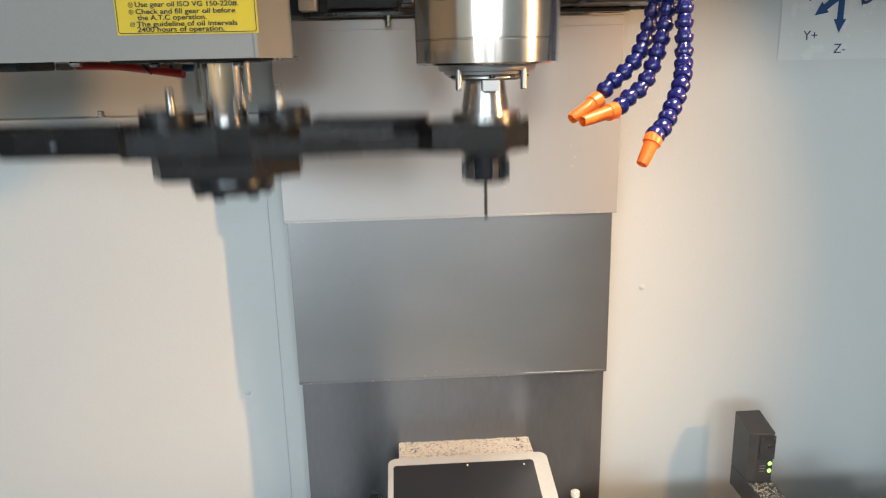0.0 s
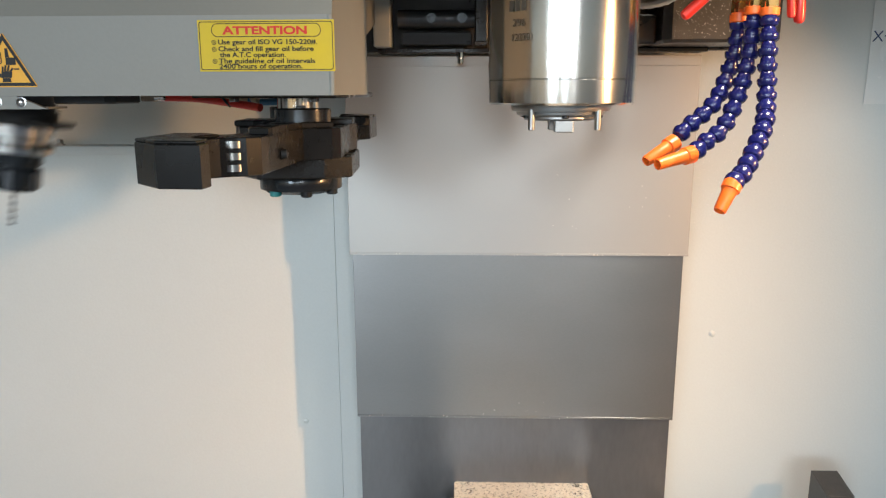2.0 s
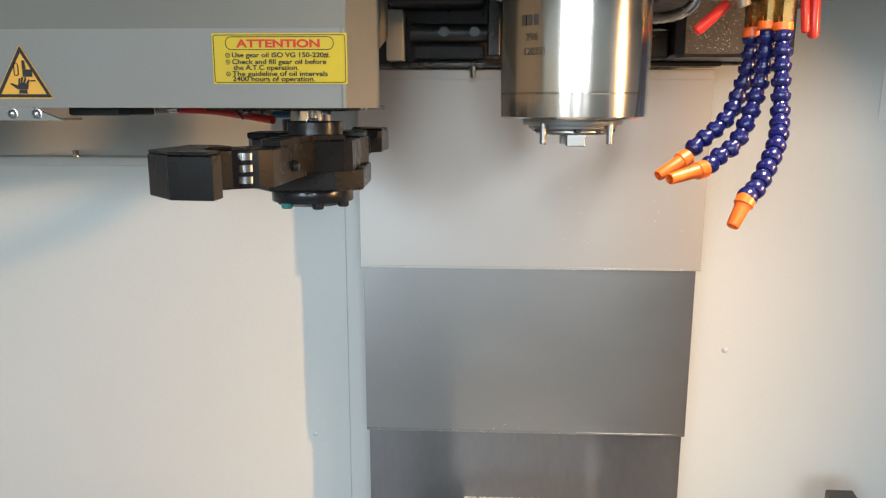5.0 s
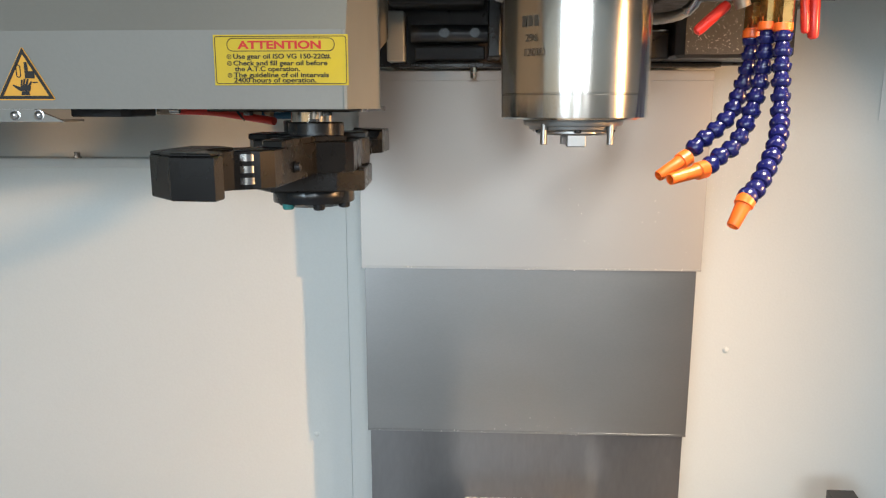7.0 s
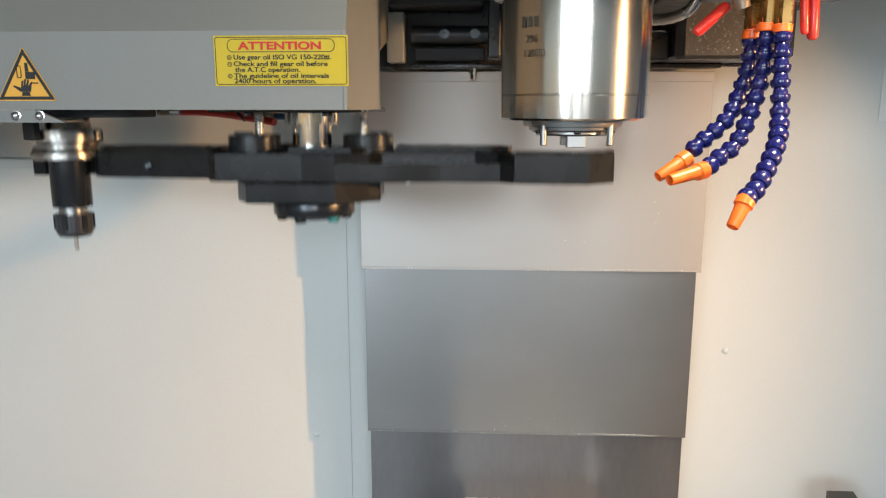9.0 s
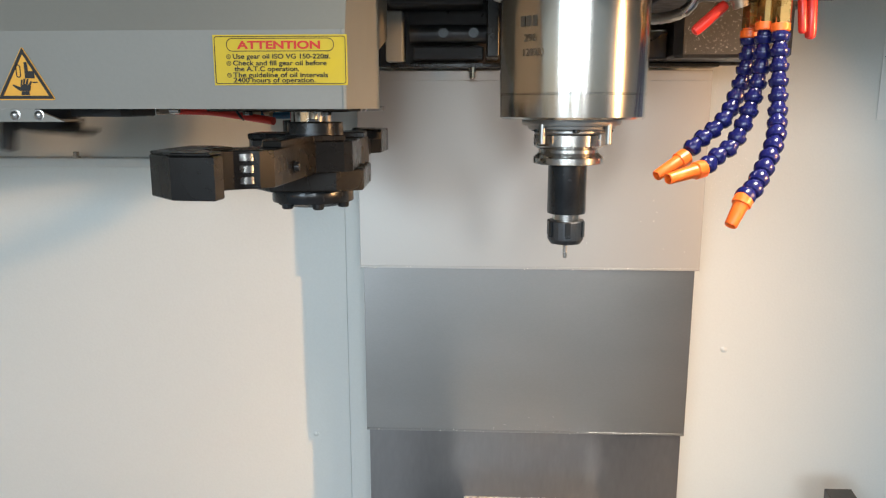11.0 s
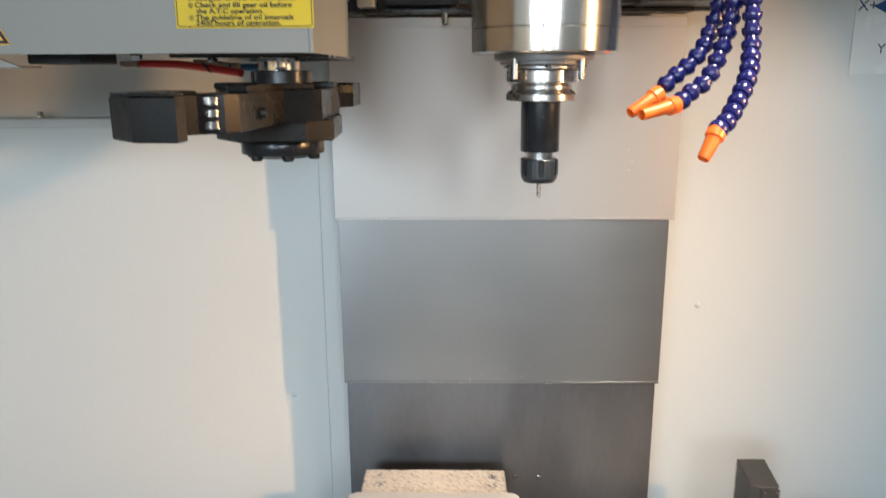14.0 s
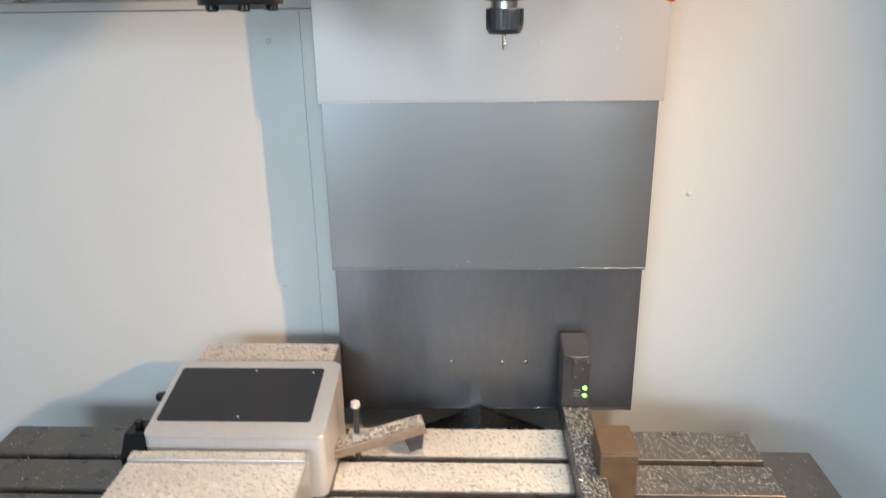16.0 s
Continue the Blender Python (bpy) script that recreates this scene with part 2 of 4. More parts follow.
for x, z in ((-0.367, 0.955), (0.3466, 1.1137)):
    y = YW - 0.028 if x < 0 else YW
    tagged(obj("wall_screw", dome_screw((x, y + 0.002, z), 0.005, TO_CAMERA), WALL, smooth=True), "painted domed screw in the back wall", "screw", "wall screws")
tagged(obj("wall_screw", dome_screw((-0.358, YW - 0.026, 1.3785), 0.005, TO_CAMERA), WALL, smooth=True), "painted domed screw in the back wall", "screw", "wall screws")
for x in (-0.95, -0.757, -0.555, -0.345):
    s = thing("ledge_screw", (x, YW - 0.03, 1.4435), "small steel hexagon screw on the ledge", "screw", "ledge screws")
    part("washer", lathe([(0.0075, 0), (0.0075, 0.002)], 20), STEEL, s)
    part("head", hex_head((0, 0, 0.002), 0.0055, 0.008), STEEL, s)

# sticker with the axis arrows on the back wall
stk = thing("axis_sticker", (0.560, YW - 0.0005, 1.507), "clear sticker with blue axis arrows and letters", "sticker")
part("film", block(0, 0.21, -0.0002, 0.0004, 0, 0.16), STICKER, stk)


def arrow(dx, dz, length, w=0.007):
    bm = bmesh.new()
    pts = [(0, -w), (length - 0.022, -w), (length - 0.022, -2 * w), (length, 0), (length - 0.022, 2 * w), (length - 0.022, w), (0, w)]
    vs = [bm.verts.new((a, -0.0012, b)) for a, b in pts]
    bm.faces.new(vs)
    bm.transform(Matrix.Rotation(-math.atan2(dz, dx), 4, "Y"))
    bm.transform(Matrix.Translation((0.101, 0, 0.105)))
    return bm


part("arrow", arrow(-1, -0.75, 0.056, 0.0055), BLUE_INK, stk)
part("arrow", arrow(0, -1, 0.062, 0.0055), BLUE_INK, stk)
part("arrow", arrow(-1, 0, 0.075, 0.0055), BLUE_INK, stk)
part("arrow", arrow(1, 0, 0.075, 0.0055), BLUE_INK, stk)
part("arrow", arrow(0.4, 1, 0.045, 0.0055), BLUE_INK, stk)
bm = bmesh.new()
arc = [(math.cos(radians(a)), math.sin(radians(a))) for a in range(0, -101, -10)]
outer = [bm.verts.new((0.140 + 0.019 * c, -0.0012, 0.107 + 0.019 * d)) for c, d in arc]
inner = [bm.verts.new((0.140 + 0.014 * c, -0.0012, 0.107 + 0.014 * d)) for c, d in arc]
for k in range(len(arc) - 1):
    bm.faces.new((outer[k], outer[k + 1], inner[k + 1], inner[k]))
bm.faces.new([bm.verts.new((x, -0.0012, z)) for x, z in ((0.1365, 0.0835), (0.1330, 0.0985), (0.1405, 0.0955))])
part("arrow", bm, NAVY_INK, stk, "dark curved arrow")
writing("X+", 0.002, -0.0012, 0.098, 0.024, NAVY_INK, stk)
writing("Y+", 0.040, -0.0012, 0.032, 0.022, NAVY_INK, stk)
writing("Z-", 0.095, -0.0012, 0.010, 0.022, NAVY_INK, stk)

# ---------- telescopic way cover ----------
cover = thing("way_cover", (0, 0.4375, 1.58), "three-part brushed stainless steel telescopic way cover", "way cover")


def sheet(x0, x1, z0, z1, y, name, mat):
    """One telescoping sheet: face, folded lip along its foot and two returned sides."""
    z0, z1 = z0 - 1.58, z1 - 1.58
    face = part(name, block(x0, x1, y, y + 0.0016, z0, z1, 0.0004, 1), mat, cover)
    part("lip", block(x0, x1, y - 0.0009, y - 0.0002, z0, z0 + 0.0035, 0.0003, 1), mat, face)
    part("side_return", block(x0, x0 + 0.0016, y + 0.0018, y + 0.09, z0, z1), mat, face)
    part("side_return", block(x1 - 0.0016, x1, y + 0.0018, y + 0.09, z0, z1), mat, face)


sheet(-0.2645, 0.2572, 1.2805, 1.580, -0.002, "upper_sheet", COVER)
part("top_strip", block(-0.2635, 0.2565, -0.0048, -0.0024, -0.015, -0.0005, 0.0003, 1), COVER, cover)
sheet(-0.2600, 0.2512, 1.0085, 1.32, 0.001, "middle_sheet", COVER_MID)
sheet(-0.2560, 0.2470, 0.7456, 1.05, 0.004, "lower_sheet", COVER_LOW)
for x, z in ((-0.066, 0.838), (0.022, 0.838), (0.062, 0.838)):
    part("screw", dome_screw((x, 0.0045, z - 1.58), 0.003, TO_CAMERA), STEEL, cover, smooth=True)

# ---------- spindle head ----------
head = thing("spindle_head", (0.002, 0, 1.516), "ground steel spindle on a black casting", "machine spindle")
part("spindle_body", lathe([(0.0625, 0), (0.0645, 0.0018), (0.0648, 0.0205), (0.0643, 0.0210), (0.0643, 0.0216), (0.0650, 0.0221), (0.0650, 0.165)], 96), CHROME, head, "mirror-ground spindle barrel", smooth=True)
part("top_collar", lathe([(0.073, 0.105), (0.074, 0.106), (0.074, 0.2), (0.06, 0.2)], 64), STEEL, head, smooth=True)
part("nose_ring", lathe([(0.030, -0.0095), (0.036, -0.0100), (0.039, -0.0085), (0.0395, -0.006), (0.0435, -0.0055), (0.0445, -0.0025), (0.0445, 0.001)], 64), NOSE, head, smooth=True)
part("nose_lip", lathe([(0.0245, -0.0135), (0.032, -0.0135), (0.033, -0.012), (0.033, -0.009)], 48), NOSE, head, smooth=True)
for x, y in ((-0.0285, -0.031), (0.0285, -0.031)):
    part("pin", lathe([(0.0022, -0.0215), (0.0029, -0.0208), (0.0029, -0.004)], 16, (x, y, 0)), NOSE, head, smooth=True)
DRIVE = [part("drive_key", block(-0.008, 0.008, -0.0305, -0.020, -0.0235, -0.008, 0.0008), NOSE, head),
        part("drive_key", block(-0.008, 0.008, 0.020, 0.0305, -0.0235, -0.008, 0.0008), NOSE, head)]
for k in range(6):
    a = math.pi / 6 + k * math.pi / 3
    part("socket_screw", lathe([(0.0024, -0.0115), (0.0032, -0.0108), (0.0032, -0.009)], 14, (0.0365 * math.cos(a), 0.0365 * math.sin(a), 0)), BLACK_OX, head, smooth=True)
# worn engraving on the barrel
eng = writing("12000", 0, 0, 0, 0.0085, ENGRAVE, head, turn=pose(0, 0, 0, 90), name="engraving")
eng.matrix_basis = pose(-0.0485, -0.0445, 0.052, 0, 0, -44)
eng = writing("296", 0, 0, 0, 0.0085, ENGRAVE, head, turn=pose(0, 0, 0, 90), name="engraving")
eng.matrix_basis = pose(-0.0470, -0.0460, 0.0635, 0, 0, -43)
for k in range(3):
    bar = block(0, 0.0042, -0.00015, 0.00015, 0, 0.0085)
    b = part("engraved_mark", bar, ENGRAVE, head)
    b.matrix_basis = pose(-0.0495 + 0.0046 * k, -0.0437 - 0.0040 * k, 0.0755, 0, 0, -46 + 3 * k)

HZ = 1.582 - 1.516
part("casting", block(-0.125, 0.125, 0.09, 0.40, 0.165, 0.6, 0.01), CAST, head)
part("rear_plate", block(-0.235, 0.318, 0.414, 0.433, HZ + 0.003, 0.7, 0.002), CAST, head)
part("bottom_plate", block(-0.210, 0.25, 0.390, 0.437, HZ, HZ + 0.006, 0.001), BLACK_STEEL, head)
part("grey_bracket", block(-0.214, -0.190, 0.369, 0.409, HZ + 0.007, HZ + 0.075, 0.002), BRACKET, head, "grey painted bracket")
part("cross_rod", rod((-0.181, 0.386, HZ + 0.045), (-0.072, 0.386, HZ + 0.045), 0.0125, 24), GREY_NUT, head, smooth=True)
for x in (-0.134, -0.092):
    s = part("cap_screw", lathe([(0.0065, 0), (0.0065, 0.007), (0.0038, 0.007), (0.0036, 0.003)], 20, (x, 0.375, HZ + 0.045), TO_CAMERA), BLACK_OX, head, smooth=True)
part("clamp_plate", block(-0.176, -0.078, 0.380, 0.399, HZ + 0.010, HZ + 0.028, 0.002), CAST, head)
part("guard_block", block(-0.075, -0.058, 0.30, 0.39, HZ + 0.008, HZ + 0.12, 0.002), BLACK_STEEL, head)
part("top_block", block(-0.208, -0.08, 0.34, 0.40, HZ + 0.078, HZ + 0.2, 0.004), RUBBER, head)
part("nipple", lathe([(0.0025, -0.016), (0.0045, -0.014), (0.0045, -0.008), (0.0058, -0.007), (0.0058, 0)], 12, (-0.094, 0.392, HZ)), POLISHED, head)
bm = prism([(0.175, 0.30), (0.305, 0.30), (0.314, 0.31), (0.314, 0.399), (0.165, 0.399), (0.165, 0.31)], HZ + 0.0065, HZ + 0.10, 0.004)
part("side_block", bm, CAST, head, "black casting speckled with coolant")
part("spacer", block(0.135, 0.163, 0.33, 0.39, HZ + 0.0065, HZ + 0.045, 0.003), BLACK_STEEL, head)
part("flange_cover", block(0.3145, 0.338, 0.33, 0.39, HZ + 0.072, HZ + 0.16, 0.002), CAST, head)
# coolant manifold with brass fittings and red taps
part("manifold", block(0.125, 0.255, 0.015, 0.075, 0.110, 0.16, 0.003), CAST, head)
part("manifold_arm", block(0.10, 0.15, 0.06, 0.30, 0.118, 0.155, 0.003), CAST, head)
for x, y in ((0.172, 0.05), (0.178, 0.03), (0.188, 0.02)):
    part("brass_fitting", hex_head((x - 0.0015, y, 0.083), 0.0085, 0.026), BRASS, head)


def tap(a, b, r=0.0052):
    a, b = Vector(a), Vector(b)
    n = (b - a).normalized()
    turn = n.to_track_quat("Z", "Y").to_matrix().to_4x4()
    L = (b - a).length
    return lathe([(r * 0.4, 0), (r * 0.85, r * 0.3), (r, r), (r, L - r), (r * 0.85, L - r * 0.3), (r * 0.4, L)], 18, a, turn)


part("tap_handle", tap((0.116, 0.045, 0.0785), (0.145, 0.045, 0.1050)), RED, head, "red plastic tap handle", smooth=True)
part("tap_handle", tap((0.212, 0.035, 0.0765), (0.208, 0.035, 0.1170), 0.0038), RED, head, "red plastic tap handle", smooth=True)
part("tap_handle", tap((0.2235, 0.045, 0.0725), (0.2215, 0.045, 0.1170)), RED, head, "red plastic tap handle", smooth=True)


def tube(points, r, seg=14):
    """A round tube along a smooth line through the points."""
    pts = [Vector(p) for p in points]
    line = []
    for k in range(len(pts) - 1):
        p0, p1, p2, p3 = pts[max(0, k - 1)], pts[k], pts[k + 1], pts[min(len(pts) - 1, k + 2)]
        for s in range(8):
            t = s / 8
            line.append(0.5 * (2 * p1 + (p2 - p0) * t + (2 * p0 - 5 * p1 + 4 * p2 - p3) * t * t + (3 * p1 - p0 - 3 * p2 + p3) * t ** 3))
    line.append(pts[-1])
    return line


def pipe(points, r, seg=14, ribs=0.0):
    line = tube(points, r)
    bm = bmesh.new()
    rings = []
    for k, p in enumerate(line):
        d = (line[min(k + 1, len(line) - 1)] - line[max(k - 1, 0)]).normalized()
        q = d.to_track_quat("Z", "Y").to_matrix()
        rr = r * (1 + (ribs if k % 2 else 0))
        rings.append([bm.verts.new(p + q @ Vector((rr * math.cos(2 * math.pi * j / seg), rr * math.sin(2 * math.pi * j / seg), 0))) for j in range(seg)])
    for a, b in zip(rings, rings[1:]):
        for j in range(seg):
            bm.faces.new((a[j], a[(j + 1) % seg], b[(j + 1) % seg], b[j]))
    bm.faces.new(rings[0])
    bm.faces.new(rings[-1])
    return bm


part("steel_hose", pipe([(0.06, 0.13, 0.13), (0.075, 0.13, 0.106), (0.10, 0.12, 0.100), (0.125, 0.10, 0.108), (0.138, 0.09, 0.14)], 0.0052, 14, 0.14), STEEL, head, "braided steel coolant hose", smooth=True)
part("steel_pipe", pipe([(0.118, 0.03, 0.15), (0.137, 0.03, 0.125), (0.150, 0.03, 0.108), (0.1535, 0.03, 0.099)], 0.0068, 16), TAN, head, "tan metal pipe elbow", smooth=True)

HOSES = [
    [(0.172, 0.05, 1.602), (0.171, 0.05, 1.568), (0.165, 0.05, 1.542), (0.153, 0.04, 1.519), (0.137, 0.035, 1.503), (0.123, 0.03, 1.493), (0.113, 0.025, 1.481), (0.083, 0.010, 1.464)],
    [(0.178, 0.03, 1.602), (0.177, 0.03, 1.562), (0.170, 0.025, 1.532), (0.162, 0.02, 1.511), (0.152, 0.015, 1.493), (0.138, 0.010, 1.483), (0.123, 0.000, 1.472), (0.086, -0.020, 1.464)],
    [(0.188, 0.02, 1.602), (0.186, 0.01, 1.556), (0.184, 0.00, 1.522), (0.176, -0.02, 1.498), (0.161, -0.04, 1.475), (0.148, -0.055, 1.460), (0.138, -0.065, 1.454), (0.1245, -0.075, 1.431)],
]
hoses = []
bead = None
for path in HOSES:
    base = Vector(path[0])
    hose = thing("coolant_hose", base, "blue jointed plastic coolant hose with orange nozzle", "coolant hose", "coolant hoses")
    hoses.append(hose)
    line = tube(path[:-1], 0.006)
    step, want, run = 0.0135, 0.006, 0.0
    part("collar", lathe([(0.0078, -0.006), (0.0086, -0.005), (0.0086, 0.001), (0.0070, 0.0015), (0.0070, 0.006)], 20, (0, 0, {0.05: -0.006, 0.03: -0.001, 0.02: -0.003}[path[0][1]])), ORANGE, hose, "orange plastic collar", smooth=True)
    for a, b in zip(line, line[1:]):
        while run + (b - a).length >= want + 0.006:
            p = a + (b - a).normalized() * (want + 0.006 - run)
            q = (a - b).to_track_quat("Z", "Y").to_matrix().to_4x4()
            if bead is None:
                bead = part("segment", lathe([(0.0052, -0.0072), (0.0068, -0.0066), (0.0080, -0.0046), (0.0087, -0.0012), (0.0086, -0.0002), (0.0062, 0.0004), (0.0064, 0.0020), (0.0060, 0.0046), (0.0050, 0.0070)], 20), BLUE, hose, smooth=True)
                seg_ob = bead
            else:
                seg_ob = new("segment", bead.data)
                seg_ob.parent = hose
            seg_ob.matrix_basis = Matrix.Translation(p - base) @ q
            want += step
        run += (b - a).length
    a, b = Vector(path[-2]), Vector(path[-1])
    a = a + 0.22 * (b - a)
    n = part("nozzle", lathe([(0.0070, -0.009), (0.0080, -0.0082), (0.0080, 0.0014), (0.0068, 0.0022), (0.0061, 0.0050), (0.0052, (b - a).length - 0.001), (0.0046, (b - a).length), (0.0034, (b - a).length - 0.0005), (0.0030, (b - a).length - 0.012)], 24), ORANGE, hose, "orange plastic nozzle", smooth=True)
    n.matrix_basis = Matrix.Translation(a - base) @ (b - a).to_track_quat("Z", "Y").to_matrix().to_4x4()

# ---------- tool changer housing ----------
YB = -0.161
AXIS = -0.2357
box = thing("tool_changer_housing", (0, 0, 0.0095), "grey enamelled tool changer housing with warning labels", "tool changer")


def extrude_x(profile, x0, x1, bevel=0.0):
    """A body along x over a (y, z) outline."""
    bm = bmesh.new()
    a = [bm.verts.new((x0, y, z)) for y, z in profile]
    b = [bm.verts.new((x1, y, z)) for y, z in profile]
    n = len(profile)
    bm.faces.new(a)
    bm.faces.new(b[::-1])
    for k in range(n):
        bm.faces.new((a[k], b[k], b[(k + 1) % n], a[(k + 1) % n]))
    if bevel:
        bmesh.ops.bevel(bm, geom=bm.edges[:], offset=bevel, segments=2, affect="EDGES")
    return bm


# folded front shell: upright face, then leaning back
shell = extrude_x([(YB, 1.5155), (YB, 1.569), (YB + 0.10, 1.80), (YB + 0.103, 1.80), (YB + 0.0035, 1.570), (YB + 0.0035, 1.5155)], -1.05, -0.1735)
part("front_panel", shell, BOX, box)


def extrude_y(profile, y0, y1):
    """A body along y over an (x, z) outline."""
    bm = prism([(x, z) for x, z in profile], 0, y1 - y0)
    bm.transform(Matrix.Translation((0, y1, 0)) @ pose(0, 0, 0, 90))
    return bm


part("lower_flange", extrude_y([(-1.05, 1.5154), (-0.398, 1.5154), (-0.376, 1.5065), (-1.05, 1.5065)], YB + 0.0005, YB + 0.004), BOX, box)
part("lower_return", block(-1.05, -0.378, YB + 0.0041, YB + 0.03, 1.5065, 1.5080), BOX, box)


part("side_panel", extrude_x([(YB + 0.0036, 1.5155), (0.012, 1.5157), (0.012, 1.80), (YB + 0.1031, 1.80), (YB + 0.0036, 1.5695)], -0.1775, -0.1735), BOX, box)
part("corner_fold", rod((-0.1752, YB + 0.0018, 1.5155), (-0.1752, YB + 0.0018, 1.569), 0.0022, 12), BOX, box, smooth=True)
part("rear_side_panel", extrude_x([(0.0125, 1.56), (0.03, 1.545), (0.26, 1.60), (0.27, 1.80), (0.0125, 1.80)], -0.200, -0.196), BOX, box)
part("inner_plate", block(-0.345, -0.1785, -0.14, 0.0, 1.518, 1.521), BLACK_STEEL, box)
part("top_panel", block(-1.05, -0.1735, -0.05, 0.27, 1.801, 1.804), BOX, box)
part("bearing_ring", lathe([(0.034, 1.5125), (0.038, 1.513), (0.038, 1.5175)], 40, (AXIS, 0, 0)), BLACK_OX, box, smooth=True)
part("lower_plate", prism([(-0.290, -0.115), (-0.180, -0.115), (-0.174, -0.10), (-0.174, 0.05), (-0.290, 0.05)], 1.5135, 1.5178, 0.0006), BLACK_OX, box)
for x in (-0.20, -0.262):
    part("plate_screw", hex_head((x, -0.102, 1.5105), 0.004, 0.003), BLACK_OX, box)
part("red_hose", pipe([(-0.411, 0.12, 1.5130), (-0.370, 0.11, 1.5120), (-0.330, 0.09, 1.5080), (-0.290, 0.07, 1.5030)], 0.0040, 14), RED_BAND, box, "red plastic hose", smooth=True)
part("hose_fitting", block(-0.4270, -0.4112, 0.112, 0.128, 1.5088, 1.5160, 0.0012), TAN, box, "dull metal hose fitting")
part("fitting_nut", rod((-0.4320, 0.12, 1.5125), (-0.4271, 0.12, 1.5125), 0.0036, 12), TAN, box, smooth=True)
part("clear_hose", pipe([(-0.352, 0.115, 1.5145), (-0.335, 0.115, 1.5135), (-0.318, 0.11, 1.5110), (-0.300, 0.10, 1.5100)], 0.0036, 14), CREAM, box, "cream plastic hose", smooth=True)
part("cable_tie", pipe([(-0.3330, 0.0850, 1.5130), (-0.3290, 0.0845, 1.5080), (-0.3250, 0.0850, 1.5035)], 0.0013, 8), RUBBER, box, "black cable tie", smooth=True)
part("blue_hose", pipe([(-0.312, 0.105, 1.5090), (-0.290, 0.105, 1.5085), (-0.262, 0.105, 1.5090)], 0.0040, 14), BLUE_HOSE, box, "blue plastic hose", smooth=True)
part("dark_bracket", prism([(-0.395, -0.118), (-0.356, -0.118), (-0.350, -0.112), (-0.350, -0.07), (-0.395, -0.07)], 1.5095, 1.5185, 0.001), RUBBER, box)
for x in (-0.4120, -0.3945):
    part("housing_screw", dome_screw((x, YB + 0.0006, 1.5112), 0.0030, TO_CAMERA), STEEL, box, smooth=True)
part("cable_lug", rod((-0.305, -0.13, 1.5145), (-0.312, -0.13, 1.5145), 0.0025, 12), STEEL, box, smooth=True)

# labels on the housing
LX, LZ = -0.2655, 1.5412
label = thing("attention_label", (LX, YB - 0.0002, LZ), "yellow vinyl attention label with black and red writing", "label")
part("film", block(0, 0.0935, -0.0003, 0, 0, 0.0340, 0.00012, 1), YELLOW, label)


def frame_bars(x0, x1, z0, z1, w, mat, parent, y=-0.0006, r=0.002):
    """A thin rounded printed frame."""
    bm = bmesh.new()
    out, inn = [], []
    for k in range(32):
        q = k // 8
        a = math.pi / 2 * q + (k % 8) / 7 * math.pi / 2
        cx, cz = (x1 - r if q in (0, 3) else x0 + r), (z1 - r if q in (0, 1) else z0 + r)
        out.append(bm.verts.new((cx + r * math.cos(a), y, cz + r * math.sin(a))))
        inn.append(bm.verts.new((cx + (r - w) * math.cos(a), y, cz + (r - w) * math.sin(a))))
    for k in range(32):
        j = (k + 1) % 32
        bm.faces.new((out[k], out[j], inn[j], inn[k]))
    return part("printed_frame", bm, mat, parent)


frame_bars(0.0010, 0.0925, 0.0010, 0.0330, 0.0005, INK, label, r=0.0018)
frame_bars(0.0095, 0.0845, 0.0228, 0.0318, 0.0005, INK, label, r=0.0042)
writing("ATTENTION", 0.0175, -0.0006, 0.0247, 0.0072, RED_INK, label, width=0.0580, bold=0.00025)
for text, x, z, w in (("Use gear oil ISO VG 150-220#.", 0.0135, 0.0180, 0.0680), ("Check and fill gear oil before", 0.0135, 0.0135, 0.0655), ("the A.T.C operation.", 0.0145, 0.0096, 0.0455),
                      ("The guideline of oil intervals", 0.0135, 0.0055, 0.0665), ("2400 hours of operation.", 0.0135, 0.0020, 0.0575)):
    writing(text, x, -0.0006, z, 0.0046, INK, label, width=w, bold=0.00008)
for z in (0.0193, 0.0148, 0.0068):
    frame_bars(0.0092, 0.0124, z - 0.0016, z + 0.0016, 0.0004, INK, label, r=0.00155)
    frame_bars(0.0101, 0.0115, z - 0.0007, z + 0.0007, 0.0003, INK, label, r=0.00068)

tri = thing("warning_label", (-0.4018, YB - 0.0002, 1.5312), "amber triangular hand injury warning label", "label")


def triangle(h, y, mat, name, r):
    w = h * 1.16 / 2
    bm = bmesh.new()
    pts = [(-w, 0), (w, 0), (0, h)]
    cz = h / 3
    vs = []
    for k, (x, z) in enumerate(pts):
        for s in (-1, 0, 1):
            px, pz = pts[(k + s) % 3] if s else (x, z)
            d = Vector((px - x, pz - z))
            d = d.normalized() * r if s else Vector((0 - x, cz - z)).normalized() * r * 0.45
            vs.append(bm.verts.new((x + d.x, y, z + d.y)))
    bm.faces.new(vs)
    return part(name, bm, mat, tri)


